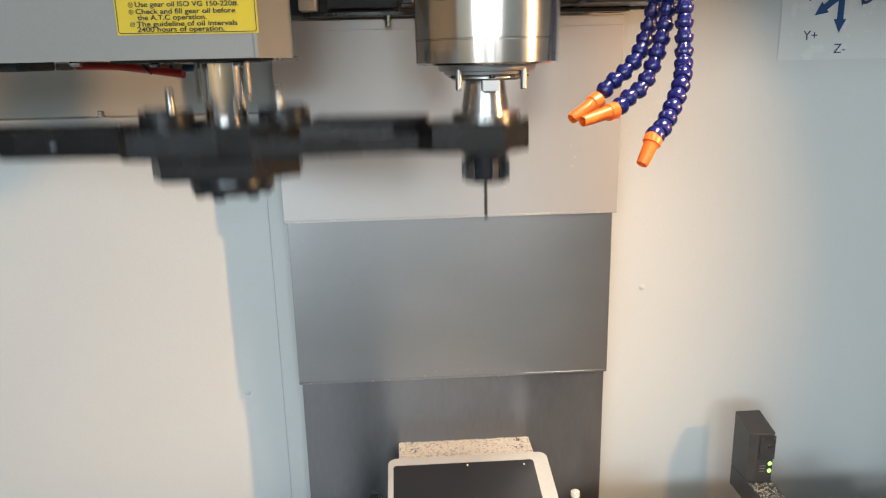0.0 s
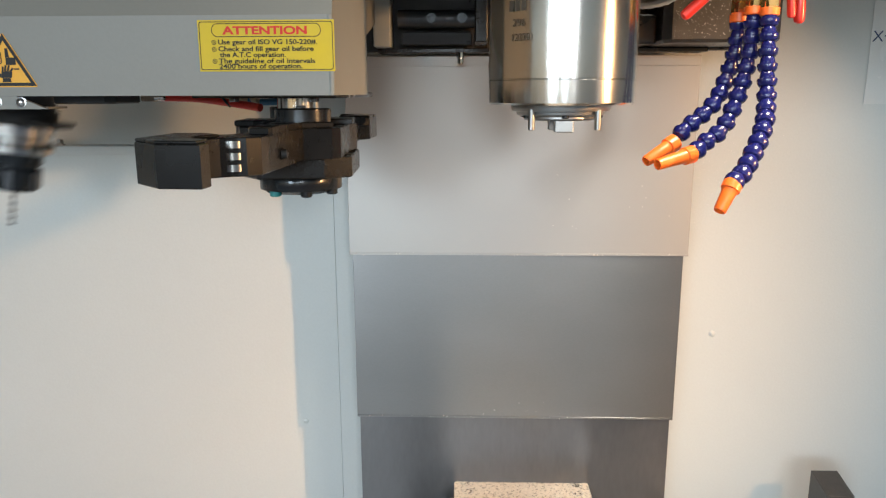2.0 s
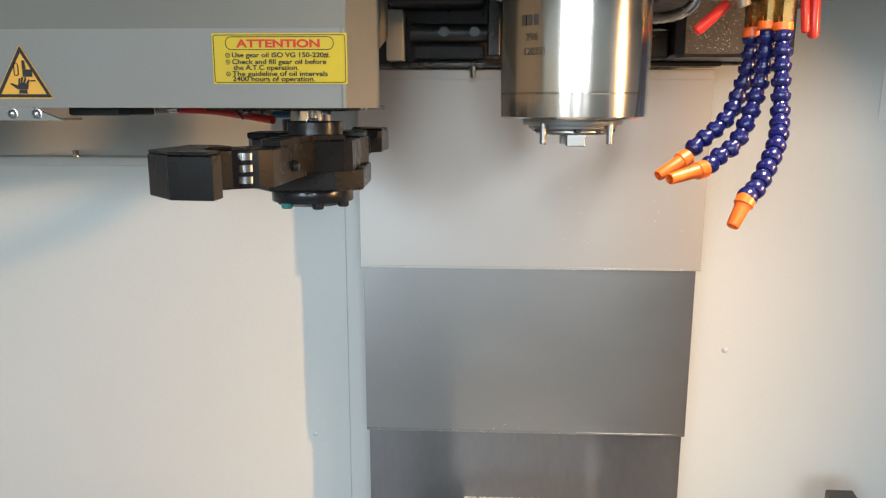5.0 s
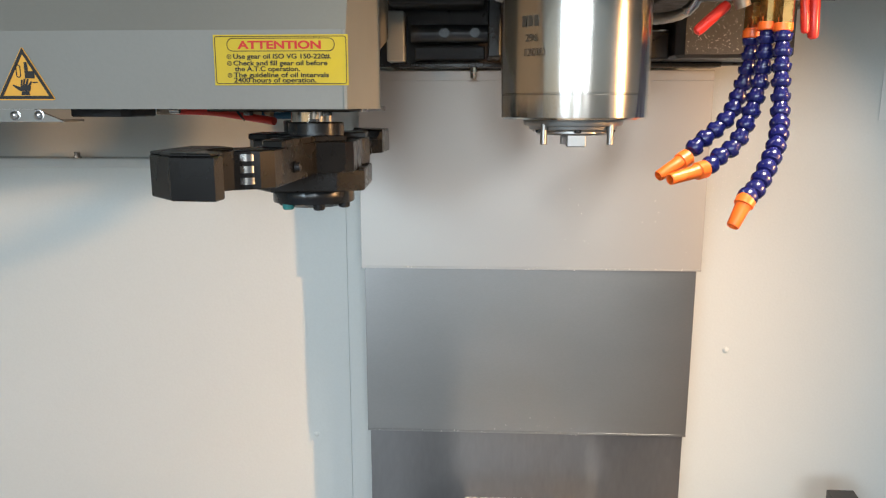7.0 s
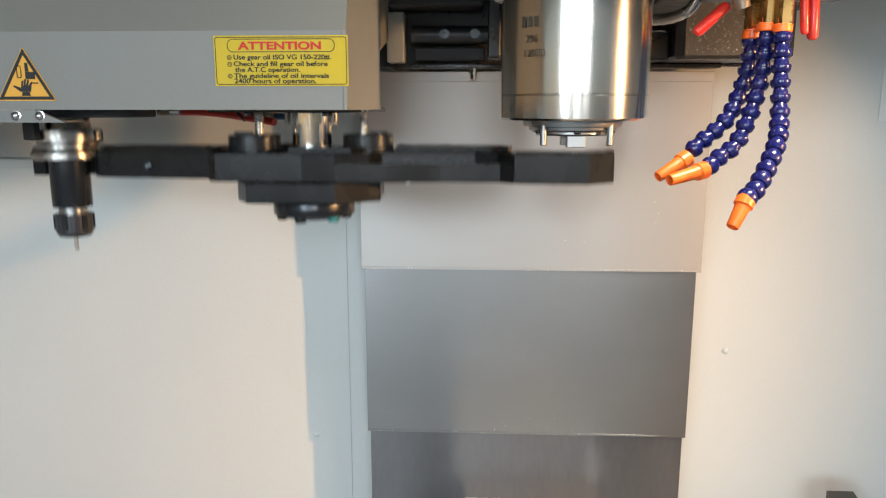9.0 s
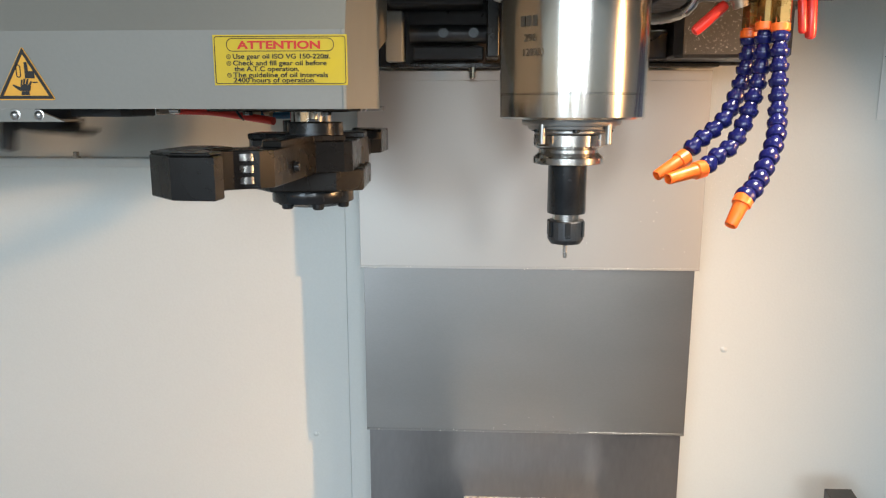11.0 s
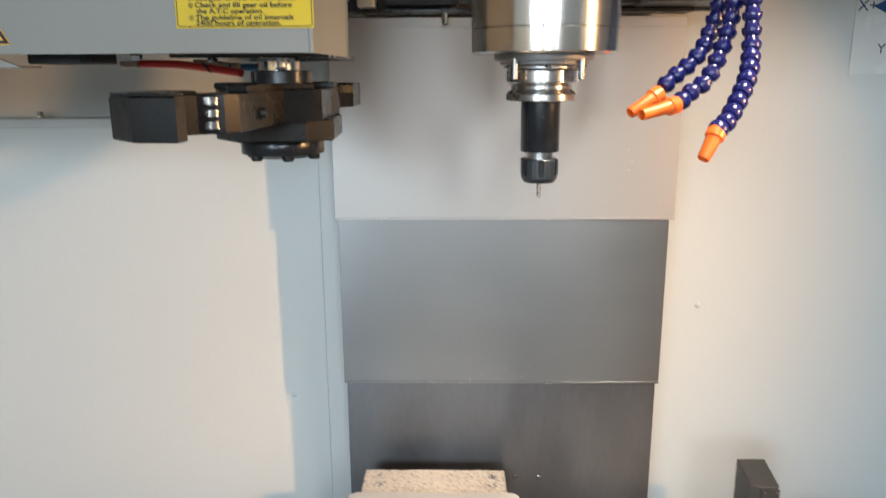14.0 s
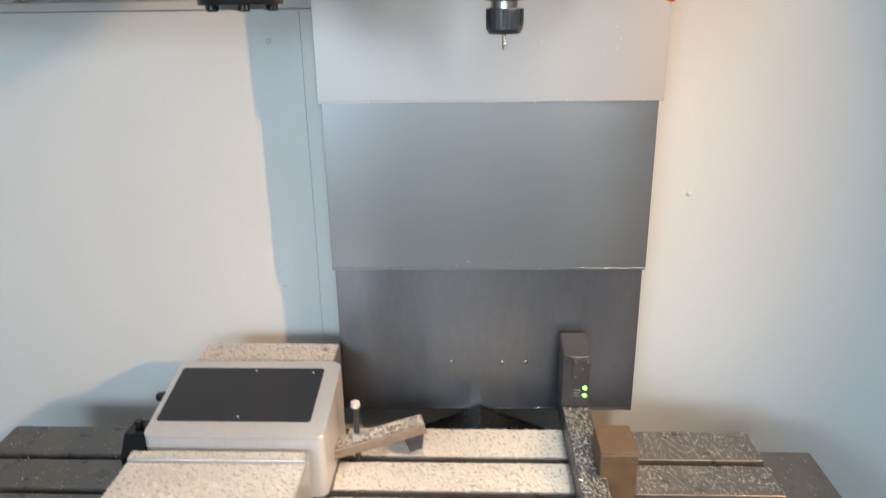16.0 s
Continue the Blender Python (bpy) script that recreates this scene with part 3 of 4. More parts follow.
triangle(0.0372, -0.0002, AMBER, "film", 0.002)
bm = bmesh.new()
for h0, h1, off0, off1 in ((0.0352, 0.0285, 0.0008, 0.0030),):
    a = [(-h0 * 0.58, off0), (h0 * 0.58, off0), (0, off0 + h0)]
    b = [(-h1 * 0.58, off1), (h1 * 0.58, off1), (0, off1 + h1)]
    va = [bm.verts.new((x, -0.0005, z)) for x, z in a]
    vb = [bm.verts.new((x, -0.0005, z)) for x, z in b]
    for k in range(3):
        bm.faces.new((va[k], va[(k + 1) % 3], vb[(k + 1) % 3], vb[k]))
part("border", bm, INK, tri)
bm = bmesh.new()
for pts in ([(0.0005, 0.0150), (0.0075, 0.0150), (0.0075, 0.0200), (0.0005, 0.0200)], [(0.0005, 0.0201), (0.0032, 0.0201), (0.0026, 0.0262), (0.0005, 0.0262)],
            [(-0.0034, 0.0034), (0.0030, 0.0034), (0.0024, 0.0062), (-0.0028, 0.0062)], [(-0.0042, 0.0063), (0.0034, 0.0063), (0.0042, 0.0098), (0.0002, 0.0112), (-0.0034, 0.0098)],
            [(-0.0034, 0.0099), (-0.0020, 0.0104), (-0.0014, 0.0140), (-0.0026, 0.0140)], [(-0.0016, 0.0106), (-0.0002, 0.0111), (0.0008, 0.0149), (-0.0006, 0.0149)],
            [(0.0004, 0.0112), (0.0018, 0.0107), (0.0030, 0.0146), (0.0018, 0.0149)], [(0.0022, 0.0106), (0.0038, 0.0099), (0.0054, 0.0128), (0.0044, 0.0133)],
            [(-0.0092, 0.0100), (-0.0084, 0.0108), (-0.0036, 0.0090), (-0.0043, 0.0064)], [(0.0056, 0.0118), (0.0094, 0.0118), (0.0094, 0.0127), (0.0056, 0.0127)]):
    bm.faces.new([bm.verts.new((x, -0.0005, z)) for x, z in pts])
part("pictogram", bm, INK, tri)
frame_bars(-0.0058, -0.0022, 0.0155, 0.0245, 0.0007, INK, tri, y=-0.0005, r=0.0017)

# ---------- tool change arm ----------
AX, R = -0.2342, 0.2342
arm = thing("tool_change_arm", (AXIS, 0, 1.489), "black steel double-ended tool change arm on a steel shaft", "tool change arm")
part("shaft", lathe([(0.0185, 0.012), (0.0185, 0.034), (0.0245, 0.0345), (0.0245, 0.3225)], 48), POLISHED, arm, "ground steel lifting shaft", smooth=True)
HEX = [(-0.062, -0.030), (-0.048, -0.052), (0.030, -0.052), (0.066, -0.026), (0.062, 0.030), (0.048, 0.052), (-0.030, 0.052), (-0.066, 0.026)]
part("hub", prism(HEX, -0.0335, -0.0152, 0.0012), BLACK_STEEL, arm)
part("cap", lathe([(0.022, -0.0520), (0.026, -0.0518), (0.031, -0.0485), (0.037, -0.0480), (0.0375, -0.047), (0.0375, -0.0365), (0.036, -0.0336)], 48), BLACK_OX, arm, smooth=True)
for k in range(6):
    a = 0.3 + k * math.pi / 3
    part("cap_bolt", lathe([(0.0042, -0.0535), (0.0052, -0.0525), (0.0052, -0.0470)], 18, (0.0295 * math.cos(a), 0.0295 * math.sin(a), 0)), TEAL if k == 2 else BLACK_OX, arm, smooth=True)


def hook_outline():
    """Plan of one half of the arm, +x outwards, the mouth open towards +y."""
    c, r = 0.2352, 0.0275
    pts = [(0.0, -0.046), (0.030, -0.050), (0.074, -0.046), (0.120, -0.040), (0.172, -0.040), (0.184, -0.052), (0.246, -0.056), (0.2700, -0.036), (0.2740, -0.010)]
    for k in range(15):
        a = radians(-18 - 162 * k / 14)
        pts.append((c + r * math.cos(a), r * math.sin(a)))
    pts += [(0.2000, 0.008), (0.186, 0.010), (0.150, 0.012), (0.092, 0.018), (0.084, 0.040), (0.076, 0.046), (0.0, 0.046)]
    return pts


for half in (0, 180):
    turn = pose(0, 0, 0, 0, 0, half)
    o = hook_outline()
    part("finger", prism([(0.1838, -0.0518)] + o[6:-7] + [(0.2000, 0.0078), (0.1858, 0.0096)], -0.0150, 0.0100, 0.0007, turn=turn), BLACK_STEEL, arm)
    part("arm_half", prism(o[:5] + [(0.1836, -0.0516), (0.1857, 0.0096)] + o[-5:], -0.0150, 0.0010, 0.0007, turn=turn, at=-0.0150), BLACK_STEEL, arm)
    upper = [(0.0, -0.046), (0.030, -0.050), (0.058, -0.040), (0.066, -0.012), (0.150, -0.010), (0.170, -0.020), (0.178, -0.040), (0.1836, -0.0516), (0.1857, 0.0096)] + o[-5:]
    part("upper_half", prism(upper, 0.0010, 0.0100, 0.0007, turn=turn, at=0.0100), BLACK_STEEL, arm)
    part("rail", prism([(0.078, -0.008), (0.165, -0.008), (0.180, -0.004), (0.184, 0.0095), (0.150, 0.0115), (0.091, 0.0172), (0.078, 0.0405)], 0.0101, 0.0150, 0.0008, turn=turn), BLACK_STEEL, arm)
    part("step_block", prism([(-0.01, -0.0495), (0.044, -0.0475), (0.052, -0.030), (0.040, -0.012), (-0.01, -0.012)], 0.0101, 0.0150, 0.0008, turn=turn), BLACK_STEEL, arm)
    part("hook_plate", prism([(0.185, -0.0515), (0.246, -0.0555), (0.2695, -0.036), (0.2733, -0.012), (0.2555, -0.0105), (0.2475, -0.021), (0.235, -0.0275), (0.2195, -0.0262), (0.2065, -0.017), (0.188, -0.030)], 0.0101, 0.0120, 0.0006, turn=turn), BLACK_STEEL, arm)
    part("cam_disc", lathe([(0.0235, 0.0102), (0.0235, 0.0242), (0.0222, 0.0250), (0.012, 0.0250), (0.011, 0.0235)], 36, turn @ Vector((0.050, 0.012, 0))), BLACK_OX, arm, smooth=True)
    part("disc_notch", block(-0.008, 0.008, -0.003, 0.003, 0.0251, 0.0275, 0.0005), BLACK_OX, arm).matrix_basis = turn @ pose(0.060, 0.012, 0)
    part("plunger_pin", lathe([(0.0040, 0.0252), (0.0040, 0.036), (0.0030, 0.037), (0.0042, 0.039), (0.0042, 0.042), (0.003, 0.0428)], 18, turn @ Vector((0.046, 0.010, 0))), STEEL, arm, smooth=True)
    for z in (-0.0125, -0.0050, 0.0025):
        part("spring_ring", lathe([(0.0068, z), (0.0090, z + 0.0008), (0.0090, z + 0.0052), (0.0068, z + 0.0060)], 28, turn @ Vector((0.2020, -0.0105, 0))), STEEL, arm, smooth=True)
    part("plunger_core", lathe([(0.0066, -0.0148), (0.0066, 0.0098)], 20, turn @ Vector((0.2020, -0.0105, 0))), BLACK_OX, arm, smooth=True)
    part("arm_screw", lathe([(0.0045, 0), (0.0045, 0.001), (0.0036, 0.0012), (0.0036, 0.0035), (0.002, 0.004)], 16, (0, 0, 0), TO_CAMERA), BLACK_OX, arm, smooth=True).matrix_basis = turn @ pose(0.152, 0.0121, -0.005, 0, 0, 180)
    part("drip_screw", hex_head((0, 0, -0.0172), 0.003, 0.002), STEEL, arm).matrix_basis = turn @ pose(0.092, -0.035, 0)

# ---------- tool holders and pot ----------
GAUGE, HOLD = 1.5030, 1.5180


def tool_holder(name, lab, long_body):
    t = thing(name, (0, 0, GAUGE), lab, "tool holder", "tool holders")
    part("pull_stud", lathe([(0.0065, 0.064), (0.0065, 0.076), (0.0050, 0.077), (0.0050, 0.084), (0.0075, 0.0865), (0.0075, 0.0895), (0.0055, 0.0920)], 24), STEEL, t, smooth=True)
    part("stud_collar", hex_head((0, 0, 0.062), 0.0115, 0.0045), BLACK_OX, t)
    part("taper", lathe([(0.0222, 0.0002), (0.0127, 0.0650), (0.0115, 0.0654)], 48), STEEL, t, "ground steel taper", smooth=True)
    fl = [(0.0295, 0.0), (0.0315, -0.0012), (0.0315, -0.0105), (0.0305, -0.0118), (0.0268, -0.0140), (0.0268, -0.0168), (0.0305, -0.0200), (0.0315, -0.0212), (0.0315, -0.0262), (0.0305, -0.0270)]
    part("flange", lathe(fl, 64), STEEL, t, "polished steel gripper flange", smooth=True)
    for s in (-1, 1):
        for z0, z1 in ((-0.0262, -0.0212), (-0.0105, -0.0012)):
            part("key_slot", block(s * 0.0300 - 0.0006, s * 0.0300 + 0.0012, -0.008, 0.008, z0, z1, 0.0004, 1), BLACK_OX, t)
    if long_body:
        part("body", lathe([(0.0172, -0.0725), (0.0176, -0.0715), (0.0176, -0.0272)], 48), BLACK_OX, t, "black oxide collet chuck body", smooth=True)
        part("neck", lathe([(0.0125, -0.0800), (0.0125, -0.0726)], 32), STEEL, t, smooth=True)
        part("nut", lathe([(0.0115, -0.1010), (0.0142, -0.1005), (0.0165, -0.0965), (0.0168, -0.0800), (0.0160, -0.0790), (0.0125, -0.0788)], 24), GREY_NUT, t, "worn black collet nut")
        for k in range(6):
            a = k * math.pi / 3
            n = part("nut_notch", block(-0.0025, 0.0025, -0.0012, 0.0012, -0.0940, -0.0795, 0.0004), BLACK_OX, t)
            n.matrix_basis = Matrix.Rotation(a, 4, "Z") @ pose(0, -0.0166, 0)
        part("cutter", lathe([(0.0015, -0.1150), (0.0019, -0.1145), (0.0019, -0.1008)], 16), STEEL, t, "slim steel end mill", smooth=True)
    else:
        part("body", lathe([(0.0225, -0.0385), (0.0230, -0.0375), (0.0230, -0.0272)], 48), BLACK_OX, t, smooth=True)
        part("neck", lathe([(0.0190, -0.0420), (0.0190, -0.0386)], 32), BLACK_OX, t, smooth=True)
        part("nut", lathe([(0.0140, -0.0640), (0.0195, -0.0635), (0.0212, -0.0600), (0.0215, -0.0440), (0.0205, -0.0425), (0.019, -0.0420)], 32), BLACK_OX, t, "black collet nut", smooth=True)
        for k in range(6):
            a = k * math.pi / 3 + 0.3
            n = part("nut_notch", block(-0.003, 0.003, -0.0014, 0.0014, -0.0620, -0.0440, 0.0004), GREY_NUT, t)
            n.matrix_basis = Matrix.Rotation(a, 4, "Z") @ pose(0, -0.0212, 0)
        bm = bmesh.new()
        rings = []
        for k in range(31):
            z, a = -0.0638 - 0.0012 * k, k * 0.55
            rings.append([bm.verts.new((rr * math.cos(a + s * math.pi / 2), rr * math.sin(a + s * math.pi / 2), z)) for s, rr in ((0, 0.0022), (1, 0.0011), (2, 0.0022), (3, 0.0011))])
        for p, q in zip(rings, rings[1:]):
            for s in range(4):
                bm.faces.new((p[s], p[(s + 1) % 4], q[(s + 1) % 4], q[s]))
        bm.faces.new(rings[0])
        bm.faces.new(rings[-1])
        part("drill", bm, GREY_NUT, t, "twist drill")
    return t


drill_tool = tool_holder("tool_holder", "black collet chuck tool holder with a twist drill", False)
mill_tool = tool_holder("tool_holder", "slim black collet chuck tool holder with a small end mill", True)
pot = thing("tool_pot", (-2 * R, 0, HOLD), "black swinging tool pot of the magazine", "tool pot")
part("pot_shell", lathe([(0.026, -0.0004), (0.030, -0.0002), (0.033, 0.002), (0.033, 0.012), (0.030, 0.0135), (0.030, 0.075), (0.026, 0.076)], 40), RUBBER, pot, smooth=True)
part("pot_key", block(-0.0075, 0.0075, -0.0385, -0.0318, -0.020, 0.008, 0.001), RUBBER, pot).matrix_basis = pose(0, 0, 0, 0, 0, -22)
part("pot_lug", block(0.018, 0.048, -0.024, 0.010, 0.0015, 0.0060, 0.001), BLACK_OX, pot)
part("pot_arm", rod((-0.020, 0, 0.050), (-0.099, 0, 0.142), 0.010, 16), RUBBER, pot, smooth=True)
part("pot_pivot", rod((-0.099, -0.129, 0.142), (-0.099, 0.05, 0.142), 0.012, 20), BLACK_OX, pot, smooth=True)

# ---------- table ----------
ZT = 0.77
TX0, TX1, TY1, TY0 = -0.797, 0.414, 0.355, -0.12
table = thing("machine_table", (0, 0, ZT), "oily cast iron machine table with T-slots", "machine table")
edges = [TY0, -0.062, 0.021, 0.104, 0.1875, 0.2706, TY1]
slot = 0.007
for k in range(len(edges) - 1):
    a = edges[k] + (slot if k else 0)
    b = edges[k + 1] - (slot if k < len(edges) - 2 else 0)
    part("slot_land", block(TX0, TX1, a, b, -0.018, 0, 0.0012, 1), TABLE, table)
part("table_body", block(TX0, TX1, TY0, TY1, -0.075, -0.019, 0.004), TABLE, table)


def motions():
    """All that moves: the head and its cover, the change arm, tools, pot and the table with its load."""
    lift = [(0, 0), (11.6, 0), (11.7, 0.002), (11.8, 0.007), (11.9, 0.0104), (12.0, LIFT), (16, LIFT)]
    for ob in (head, cover, block_drops, cover_specks, *hoses):
        at = ob.matrix_basis.translation.copy()
        walk(ob, [(t, pose(at.x, at.y, at.z + d)) for t, d in lift])
    for key in DRIVE:
        walk(key, [(t, pose(0, 0, 0, 0, 0, a)) for t, a in ((0, 0), (10.6, 0), (10.8, 25), (11.0, 65), (11.2, 88), (16, 88))])
    swing = [(0, 0, -0.032), (0.1, 0, -0.088), (0.2, 0, -0.112), (0.3, 15, -0.115), (0.4, 62, -0.115), (0.5, 119, -0.115), (0.6, 160, -0.115), (0.7, 178, -0.101),
             (0.8, 180, -0.059), (0.9, 180, -0.010), (1.0, 180, 0), (1.5, 180, 0), (1.6, 166, 0), (1.7, 109, 0), (1.8, 93.6, 0), (8.1, 93.6, 0), (8.2, 113, 0), (8.3, 162, 0),
             (8.4, 180, 0), (8.8, 180, 0), (8.9, 180, -0.002), (9.0, 180, -0.011), (9.1, 180, -0.054), (9.2, 180, -0.092), (9.3, 182, -0.113), (9.4, 204, -0.115), (9.5, 252, -0.115),
             (9.6, 306, -0.115), (9.7, 343, -0.112), (9.8, 359, -0.090), (9.9, 360, -0.045), (10.0, 360, -0.006), (10.1, 360, 0), (10.6, 360, 0), (10.7, 344, 0), (10.8, 286, 0),
             (10.9, 273.6, 0), (16, 273.6, 0)]
    walk(arm, [(t, pose(AXIS, 0, 1.489 + d, 0, 0, a)) for t, a, d in swing])

    def held(a, d, flip):
        th = radians(a + flip)
        return pose(AX + R * math.cos(th), R * math.sin(th), HOLD + d, 0, 0, a + flip)

    def swung(al):
        pivot = Matrix.Translation((-0.564, 0, 1.658))
        return pivot @ pose(0, 0, 0, 0, al, 0) @ pivot.inverted() @ pose(-2 * R, 0, HOLD)

    half = pose(0, 0, 0, 0, 0, 180)
    slack = {0: -0.0127, 0.1: -0.010, 0.2: -0.005}
    rows = [(t, held(a, d + slack.get(t, 0), 0)) for t, a, d in swing if t <= 1.0]
    rows += [(t, swung(al) @ half) for t, al in ((1.9, 0), (2.0, 11), (2.1, 27), (2.2, 52), (2.3, 80), (2.4, 90), (16, 90))]
    walk(drill_tool, rows)
    rows = [(t, swung(al)) for t, al in ((0, 90), (7.1, 90), (7.2, 66), (7.3, 38), (7.4, 22), (7.5, 13), (7.6, 7.5), (7.7, 4.5), (7.8, 2.2), (7.9, 0.8), (8.0, 0))]
    rows += [(t, held(a, d, 0) @ half) for t, a, d in swing if 8.1 < t <= 10.1 and t > 8.35]
    seat = pose(0, 0, GAUGE, 0, 0, 180)
    rows += [(10.4, seat), (11.6, seat)] + [(t, Matrix.Translation((0, 0, d)) @ seat) for t, d in lift[2:]]
    walk(mill_tool, rows)
    walk(pot, [(t, swung(al)) for t, al in ((0, 0), (1.9, 0), (2.0, 11), (2.1, 27), (2.2, 52), (2.3, 80), (2.4, 90), (7.1, 90), (7.2, 66), (7.3, 38), (7.4, 22), (7.5, 13), (7.6, 7.5), (7.7, 4.5), (7.8, 2.2), (7.9, 0.8), (8.0, 0), (10.9, 0), (11.0, 8), (11.1, 40), (11.3, 90), (16, 90))])
    slide = [(0, 0.374, 0.034), (12.0, 0.374, 0.034), (12.3, 0.372, 0.004), (12.6, 0.368, -0.035), (13.0, 0.368, -0.04)]
    slide += [(13.2 + 0.2 * k, 0.368 - 0.127 * (0.1 + 0.2 * k), -0.04 + 0.007 * k) for k in range(6)] + [(14.5, 0.190, -0.033), (15.0, 0.127, -0.023), (15.5, 0.063, -0.013), (16, 0, 0)]
    slide = [(t, x, y if t > 14.4 or t < 13.1 else -0.04 + 0.005 * (t - 13.0)) for t, x, y in slide]
    for ob in ON_TABLE:
        walk(ob, [(t, Matrix.Translation((dx, dy, 0)) @ REST[ob.name]) for t, dx, dy in slide])


# ---------- what lies on the table ----------
ON_TABLE = [table]


def on_table(ob):
    ON_TABLE.append(ob)
    return ob


fixture = on_table(thing("workpiece_box", (-0.366, 0.2585, ZT), "silver rectangular aluminium box with a black top plate", "workpiece"))
TILT = math.atan2(0.032, 0.178)


def rounded(x0, x1, y0, y1, r, n=6):
    pts = []
    for k in range(4 * n):
        q = k // n
        a = math.pi / 2 * q + (k % n) / (n - 1) * math.pi / 2
        cx, cy = (x1 - r if q in (0, 3) else x0 + r), (y1 - r if q in (0, 1) else y0 + r)
        pts.append((cx + r * math.cos(a), cy + r * math.sin(a)))
    return pts


bm = prism(rounded(-0.126, 0.130, -0.078, 0.088, 0.011), 0, 0.1055, 0)
for v in bm.verts:
    if v.co.z > 0.05:
        v.co.z += 0.003 + (v.co.y) * math.tan(TILT)
part("body", bm, SILVER, fixture, smooth=True)
tiltm = pose(0, 0, 0.1090, math.degrees(TILT))
bm = prism(rounded(-0.126, 0.130, -0.0795, 0.0895, 0.011), 0, 0.0035, 0.0012)
part("frame", bm, SILVER, fixture, "bead-blasted aluminium rim", smooth=True).matrix_basis = tiltm
part("top_plate", prism(rounded(-0.1175, 0.106, -0.048, 0.071, 0.004), 0.0036, 0.0048, 0.0004), GLASS_BLACK, fixture, "smooth black plate").matrix_basis = tiltm
for x, y in ((0.0, 0.064), (0.0, -0.040), (0.09, 0.060)):
    part("crumb", lathe([(0.0015, 0.0049), (0.0018, 0.0058), (0.0006, 0.0066)], 6, (x, y, 0)), CHIP, fixture).matrix_basis = tiltm

jaw = on_table(thing("rear_clamp_block", (-0.365, 0.388, ZT), "milled aluminium block covered in chips with bored holes", "clamp block"))
bm = block(-0.109, 0.112, -0.036, 0.034, 0, 0.121, 0.0015)
part("body", bm, ALU, jaw)
for x, y in ((-0.088, 0.014), (-0.088, -0.010), (0.092, 0.014), (0.090, -0.010)):
    part("bore", lathe([(0.0095, 0.1212), (0.0095, 0.1222), (0.0075, 0.1222), (0.0070, 0.1214)], 24, (x, y, 0)), ALU, jaw, smooth=True)
    # Black disc on the block's top paints the shade inside the bore.
    part("bore_shade", lathe([(0.0072, 0.1213), (0.0072, 0.1218)], 20, (x, y, 0)), RUBBER, jaw)

step = on_table(thing("front_clamp_block", (-0.372, 0.105, ZT), "aluminium vice block buried in chips", "clamp block"))
part("body", block(-0.132, 0.118, -0.19, 0.060, 0, 0.076, 0.002), ALU, step)
part("ridge", block(-0.130, 0.116, 0.044, 0.0625, 0.0761, 0.083, 0.001), ALU, step)
wing = on_table(thing("side_clamp", (-0.536, 0.255, ZT), "small black angled side clamp", "clamp"))
bm = extrude_x([(-0.03, 0.0), (0.03, 0.0), (0.03, 0.058), (-0.008, 0.058), (-0.03, 0.032)], -0.018, 0.018, 0.001)
part("body", bm, BLACK_STEEL, wing)
part("screw", lathe([(0.005, 0.0581), (0.005, 0.062), (0.007, 0.0622), (0.007, 0.066), (0.006, 0.067)], 20, (-0.004, 0.014, 0)), BLACK_OX, wing, smooth=True)

# strap clamps: stud with nut and a slanting bar
clamp = on_table(thing("strap_clamp", (-0.2045, 0.268, ZT), "steel strap clamp on a threaded stud under chips", "clamp"))
part("stud", lathe([(0.0042, -0.016), (0.0042, 0.094), (0.0035, 0.0945)], 18), GREY_NUT, clamp, smooth=True)
part("stud_cap", lathe([(0.005, 0.0940), (0.0068, 0.0948), (0.0074, 0.0985), (0.0066, 0.1030), (0.003, 0.1050)], 16), CHIP, clamp, smooth=True)
part("nut", hex_head((0, 0, 0.041), 0.0105, 0.009), ALU, clamp)
bm = block(-0.04, 0.105, -0.016, -0.006, -0.008, 0.008, 0.0015)
block(-0.04, 0.105, 0.006, 0.016, -0.008, 0.008, 0.0015, bm=bm)
block(-0.04, -0.008, -0.0062, 0.0062, -0.0078, 0.0078, 0.0, bm=bm)
block(0.072, 0.105, -0.0062, 0.0062, -0.0078, 0.0078, 0.0, bm=bm)
s = part("strap", bm, TAN, clamp)
bm = bmesh.new()
for k in range(6):
    block(0.070 + 0.0008 * k, 0.100 - 0.0012 * k, -0.0145, 0.0145, -0.0081 - 0.0042 * (k + 1), -0.0084 - 0.0042 * k, 0.0008, 1, bm=bm)
heel = part("step_heel", bm, GREY_NUT, clamp, "toothed steel heel block")
heel.matrix_basis = pose(0, 0, 0.032, 0, -10, 14)
s.matrix_basis = pose(0, 0, 0.032, 0, -10, 14)
stud = on_table(thing("clamp_stud", (-0.513, 0.30, ZT), "threaded clamp stud with a capped nut behind the box", "clamp"))
part("stud", lathe([(0.0042, -0.016), (0.0042, 0.086), (0.0035, 0.0865)], 18), GREY_NUT, stud, smooth=True)
part("stud_cap", lathe([(0.006, 0.0860), (0.0085, 0.0865), (0.0090, 0.0900), (0.0085, 0.0950), (0.005, 0.0965)], 16), BLACK_OX, stud, smooth=True)

